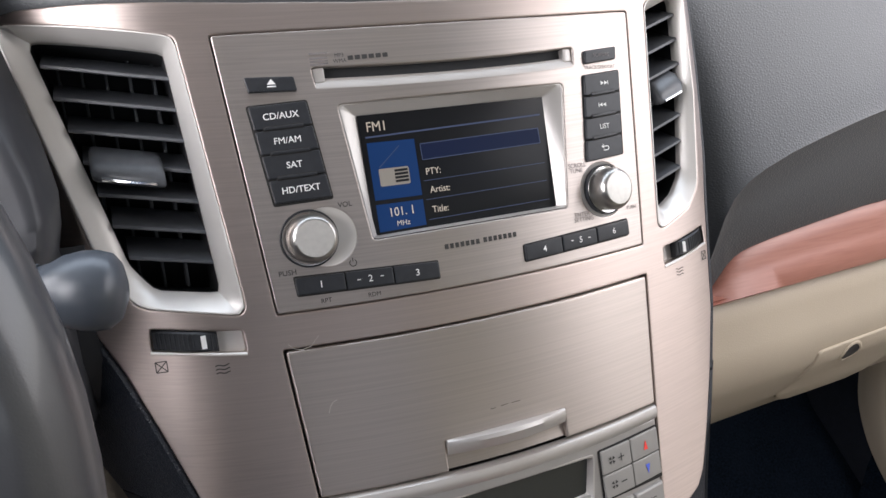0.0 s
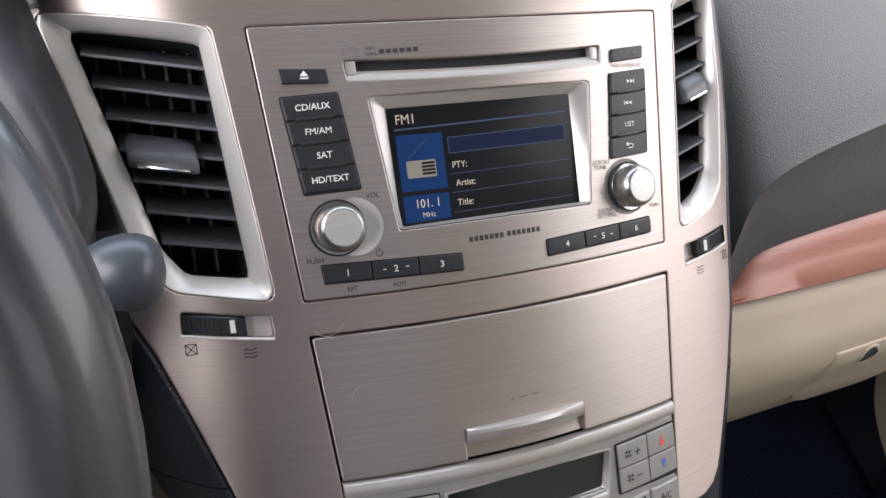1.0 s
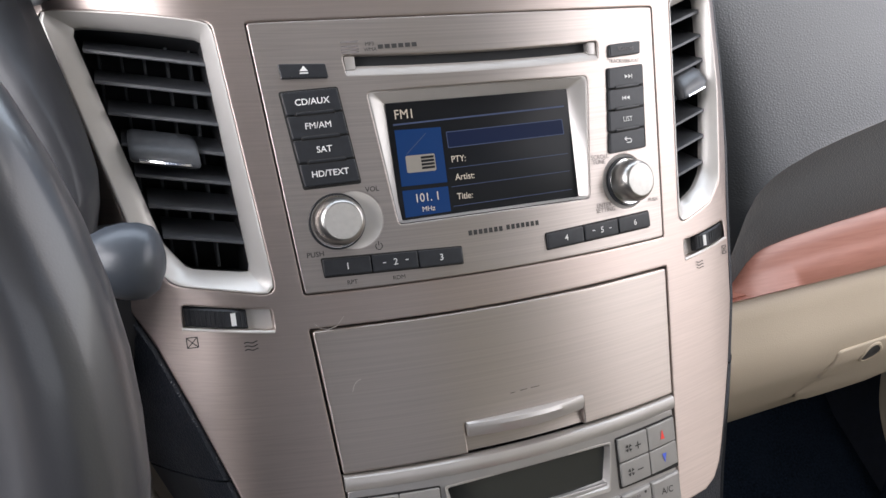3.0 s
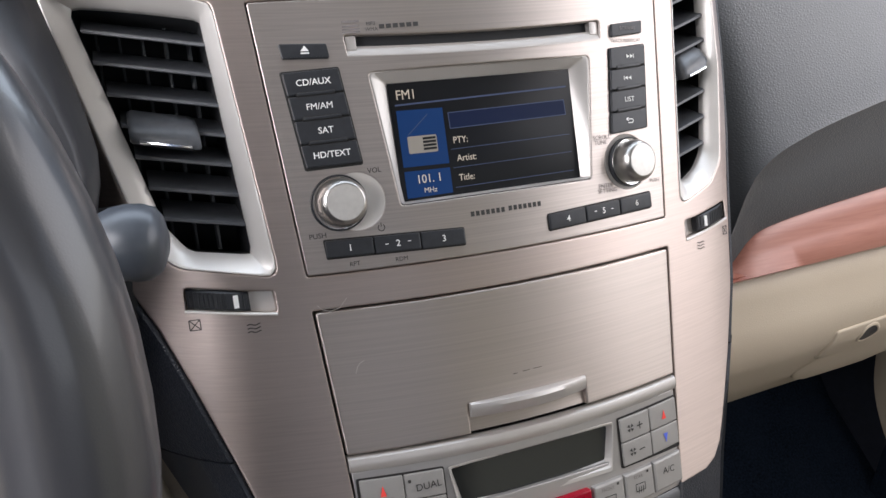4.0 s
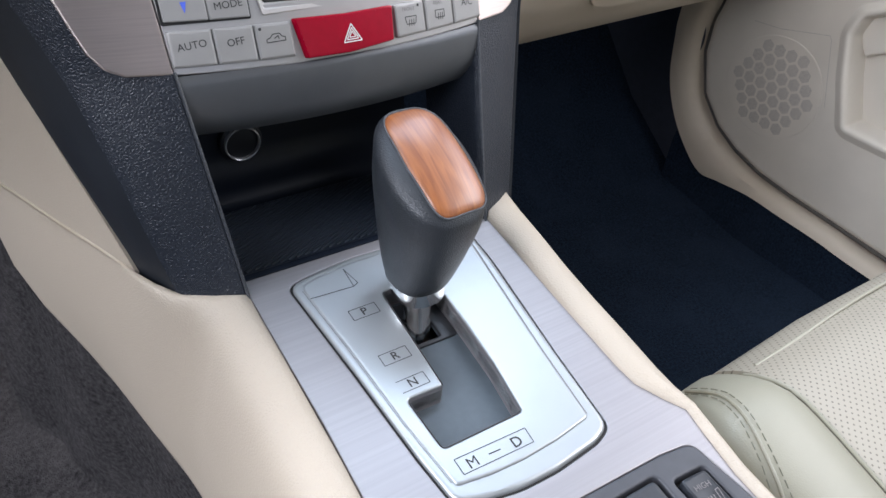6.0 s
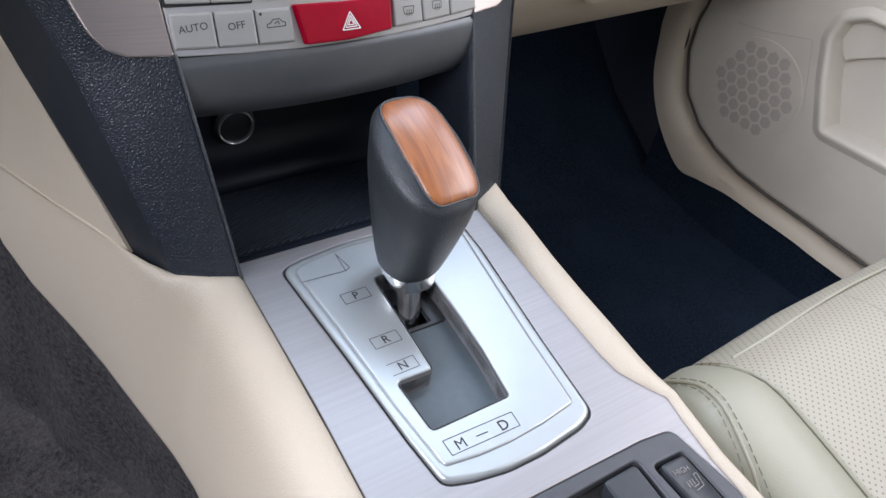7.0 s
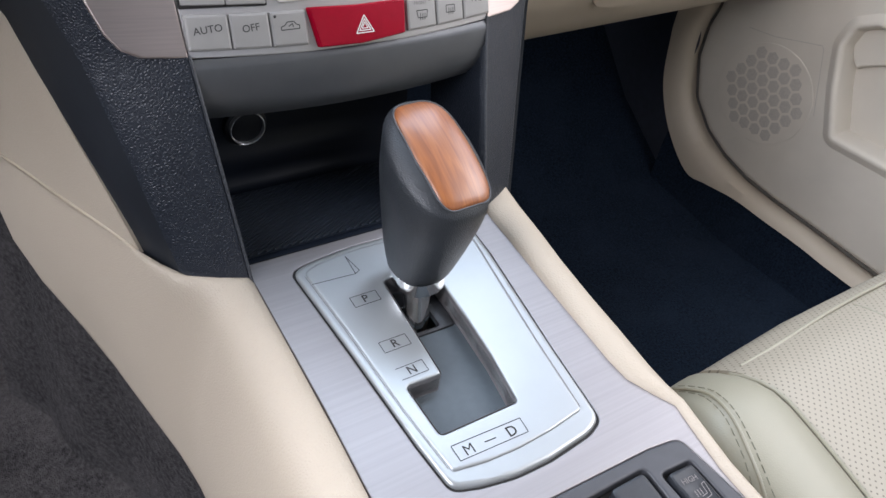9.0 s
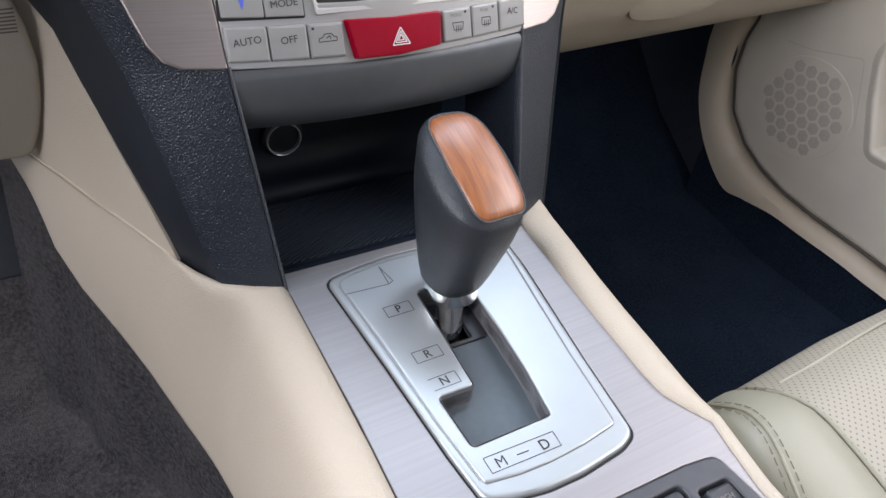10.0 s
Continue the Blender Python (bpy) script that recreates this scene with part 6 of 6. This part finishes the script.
part("hub", turned(lambda u, v, w: centre + across * u / 1000 + along * v / 1000 + ax * (w - 20) / 1000, 0, 0, [(70, -25), (78, -5), (76, 8), (60, 18), (30, 24), (0.01, 26)], 40), SOFT_BLACK, wheel, "black airbag hub", 60)
# Column cover hidden by the wheel, added to shade the surround's lower left.
rows = []
for d, wide, high in ((0.012, 50, 36), (0.02, 56, 40), (0.06, 60, 44), (0.12, 62, 46), (0.20, 62, 48)):
    c = centre - ax * d
    rows.append([c + across * x * wide / 1000 + along * z * high / 1000 for x, z in ((-1, -0.5), (-0.8, -0.92), (-0.4, -1), (0.4, -1), (0.8, -0.92), (1, -0.5), (1, 0.35), (0.85, 0.62), (0.4, 0.72), (-0.4, 0.72), (-0.85, 0.62), (-1, 0.35))])
column = thing("steering_column", centre - ax * 0.1, "dark grey steering column cover added behind the wheel to block door light", "steering column")
part("cover", loft(rows), SOFT_BLACK, column, "dark grey plastic cover", 40)
stalk = thing("turn_signal_stalk", (-0.20, 0.285, 0.664), "black wiper stalk with a rounded end behind the steering wheel", "stalk")
part("arm", tube([(-0.30, 0.300, 0.674), (-0.23, 0.287, 0.666), (-0.188, 0.2735, 0.6605)], [0.0095, 0.0086, 0.0080], 16), STALK_BLACK, stalk, "black arm")
part("end", tube([(-0.188, 0.2735, 0.6595), (-0.184, 0.2722, 0.659), (-0.1795, 0.271, 0.6588), (-0.1745, 0.2698, 0.6585), (-0.170, 0.2688, 0.658), (-0.1655, 0.2676, 0.6575), (-0.1625, 0.2669, 0.6573), (-0.1606, 0.2665, 0.6572)], [0.0082, 0.0098, 0.0122, 0.0136, 0.0139, 0.0130, 0.0100, 0.0042], 32), STALK_BLACK, stalk, "black rounded end", 75)

# instrument hood and knee panel
hood = thing("instrument_hood", (-0.33, 0.38, 0.70), "black instrument binnacle behind the steering wheel", "instrument binnacle")
groove = [(-184, 345, 560), (-189, 331, 640), (-186, 330, 652), (-185, 335, 665), (-188, 345, 682), (-194, 360, 705), (-198, 370, 718), (-203, 385, 733), (-214, 408, 765)]
crest = [(-195, 338, 548), (-193, 321, 645), (-190, 320, 656), (-188, 322, 665), (-188.5, 328, 677), (-193, 335, 692), (-200, 345, 708), (-209, 360, 723), (-224, 390, 750)]
inner = [(-206, 338, 540), (-201, 321, 642), (-199, 321, 650), (-199, 323, 660), (-200.5, 328, 672), (-204, 335, 686), (-211, 345, 700), (-219, 360, 714), (-236, 390, 740)]
rows, rows2 = [], []
for k in range(33):
    f = 8 * k / 32
    i = min(7, int(f))
    g, c, l = (flat(*p[i]).lerp(flat(*p[i + 1]), f - i) for p in (groove, crest, inner))
    rows.append([g + Vector((0.003, 0.03, 0)), g + Vector((0.0005, 0.003, 0)), g, g.lerp(c, 0.5) + Vector((0.0005, -0.001, 0)), c.lerp(g, 0.12) + Vector((0, -0.0006, 0)), c.lerp(l, 0.1) + Vector((0, -0.0008, 0)), c.lerp(l, 0.5) + Vector((0, -0.0006, 0)), c.lerp(l, 0.9), l, l + Vector((0.0005, 0.006, 0))])
    rows2.append([l + Vector((0.001, 0.004, 0)), l + Vector((-0.0025, 0.001, -0.001)), l + Vector((-0.012, 0.004, -0.002)), l + Vector((-0.03, 0.016, 0)), l + Vector((-0.05, 0.05, 0)), l + Vector((-0.2, 0.09, 0))])
part("ring", grid(rows), HOOD_GREY, hood, "smooth black binnacle edge", 60)
part("side", grid(rows2), HOOD_GREY, hood, "dark grey binnacle side", 60)
rows = [[Vector((x, y, z)) for y, z in ((0.95, 0.86), (0.55, 0.84), (0.40, 0.83), (0.385, 0.82), (0.40, 0.80))] for x in (-0.80, -0.5, -0.3, -0.2, -0.1, 0.0, 0.1, 0.2)]
part("top_pad", thicken(grid(rows), 0.003), DASH_VINYL, dash, "charcoal grained top pad", 60)

knee = thing("knee_panel", (-0.3, 0.34, 0.43), "beige lower dashboard panel with a small sensor grille", "lower dashboard")


def knee_face(u, v, w=0.0):
    x = u / 1000
    back = 0.339 + 0.033 * min(1.0, max(0.0, (490 - v) / 115)) ** 1.6
    return Vector((x, back - w / 1000 + 0.25 * max(0.0, x + 0.19) * min(1.0, max(0.0, (v - 470) / 40)), v / 1000))


KNEE = rounded([(-640, 375), (-204, 374), (-188, 373), (-181.5, 376), (-176.5, 391), (-172, 416), (-170, 444), (-173, 469), (-181, 498), (-196, 526), (-210, 538), (-640, 545)], [4, 0, 2, 3, 10, 20, 30, 20, 20, 20, 10, 4], 5)
part("panel", plate(knee_face, KNEE, (), 0, 7, 2.5, 10), KNEE_BEIGE, knee, "beige grained panel", 60)
SLIT = material("shaded beige slit", (0.10, 0.088, 0.07), 0.7)
for k in range(7):
    part("slit", box(knee_face, -190, 464.5 + 2.1 * k, -176.5, 465.3 + 2.1 * k, 0.3, 0.8, 0.1, 0.2), SLIT, knee)
part("wood_strip", plate(knee_face, rounded([(-640, 548), (-212, 545), (-197, 537), (-195, 547), (-208, 575), (-640, 580)], 4, 3), (), 4, 5, 1.5, 14), DASH_WOOD, knee, "varnished reddish wood strip")
rows = [[Vector((x, y, z)) for y, z in ((0.40, 0.52), (0.352, 0.56), (0.345, 0.59), (0.36, 0.64))] for x in (-0.66, -0.4, -0.25, -0.2, -0.176)]
part("column_shroud", thicken(grid(rows), 0.002), SOFT_BLACK, hood, "black panel under the binnacle", 60)

# ignition key, pedal
ignition = thing("ignition_key", (-0.205, 0.325, 0.50), "small chrome key ring hanging by the steering column", "key")
part("ring", tube([(-0.212 + 0.007 * math.cos(a), 0.322, 0.506 + 0.009 * math.sin(a)) for a in [2 * math.pi * k / 24 for k in range(24)]], 0.0012, 8, closed=True), CHROME, ignition, "chrome ring")
part("blade", box(lambda u, v, w: Vector((-0.206 + (u * 0.78 + v * 0.6) / 1000, 0.322 - w / 1000, 0.500 + (v * 0.78 - u * 0.6) / 1000)), -4, -3, 14, 3, 1.2, 2.4, 0.4, 1.2), CHROME, ignition, "chrome key head")
pedal = thing("accelerator_pedal", (-0.24, 0.66, 0.10), "black accelerator pedal above the driver carpet", "pedal")
part("arm", tube([(-0.235, 0.60, 0.40), (-0.228, 0.60, 0.30), (-0.226, 0.62, 0.22)], 0.012, 10), SOFT_BLACK, pedal, "black pedal arm")
part("pad", plate(lambda u, v, w: Vector((-0.226 + u / 1000, 0.62 + 0.5 * v / 1000, 0.18 + v / 1000)) + Vector((0, -w / 1000, 0)), rounded([(-26, -60), (26, -60), (26, 60), (-26, 60)], 8, 3), (), 4, 8, 2, 30), SOFT_BLACK, pedal, "black rubber pad")
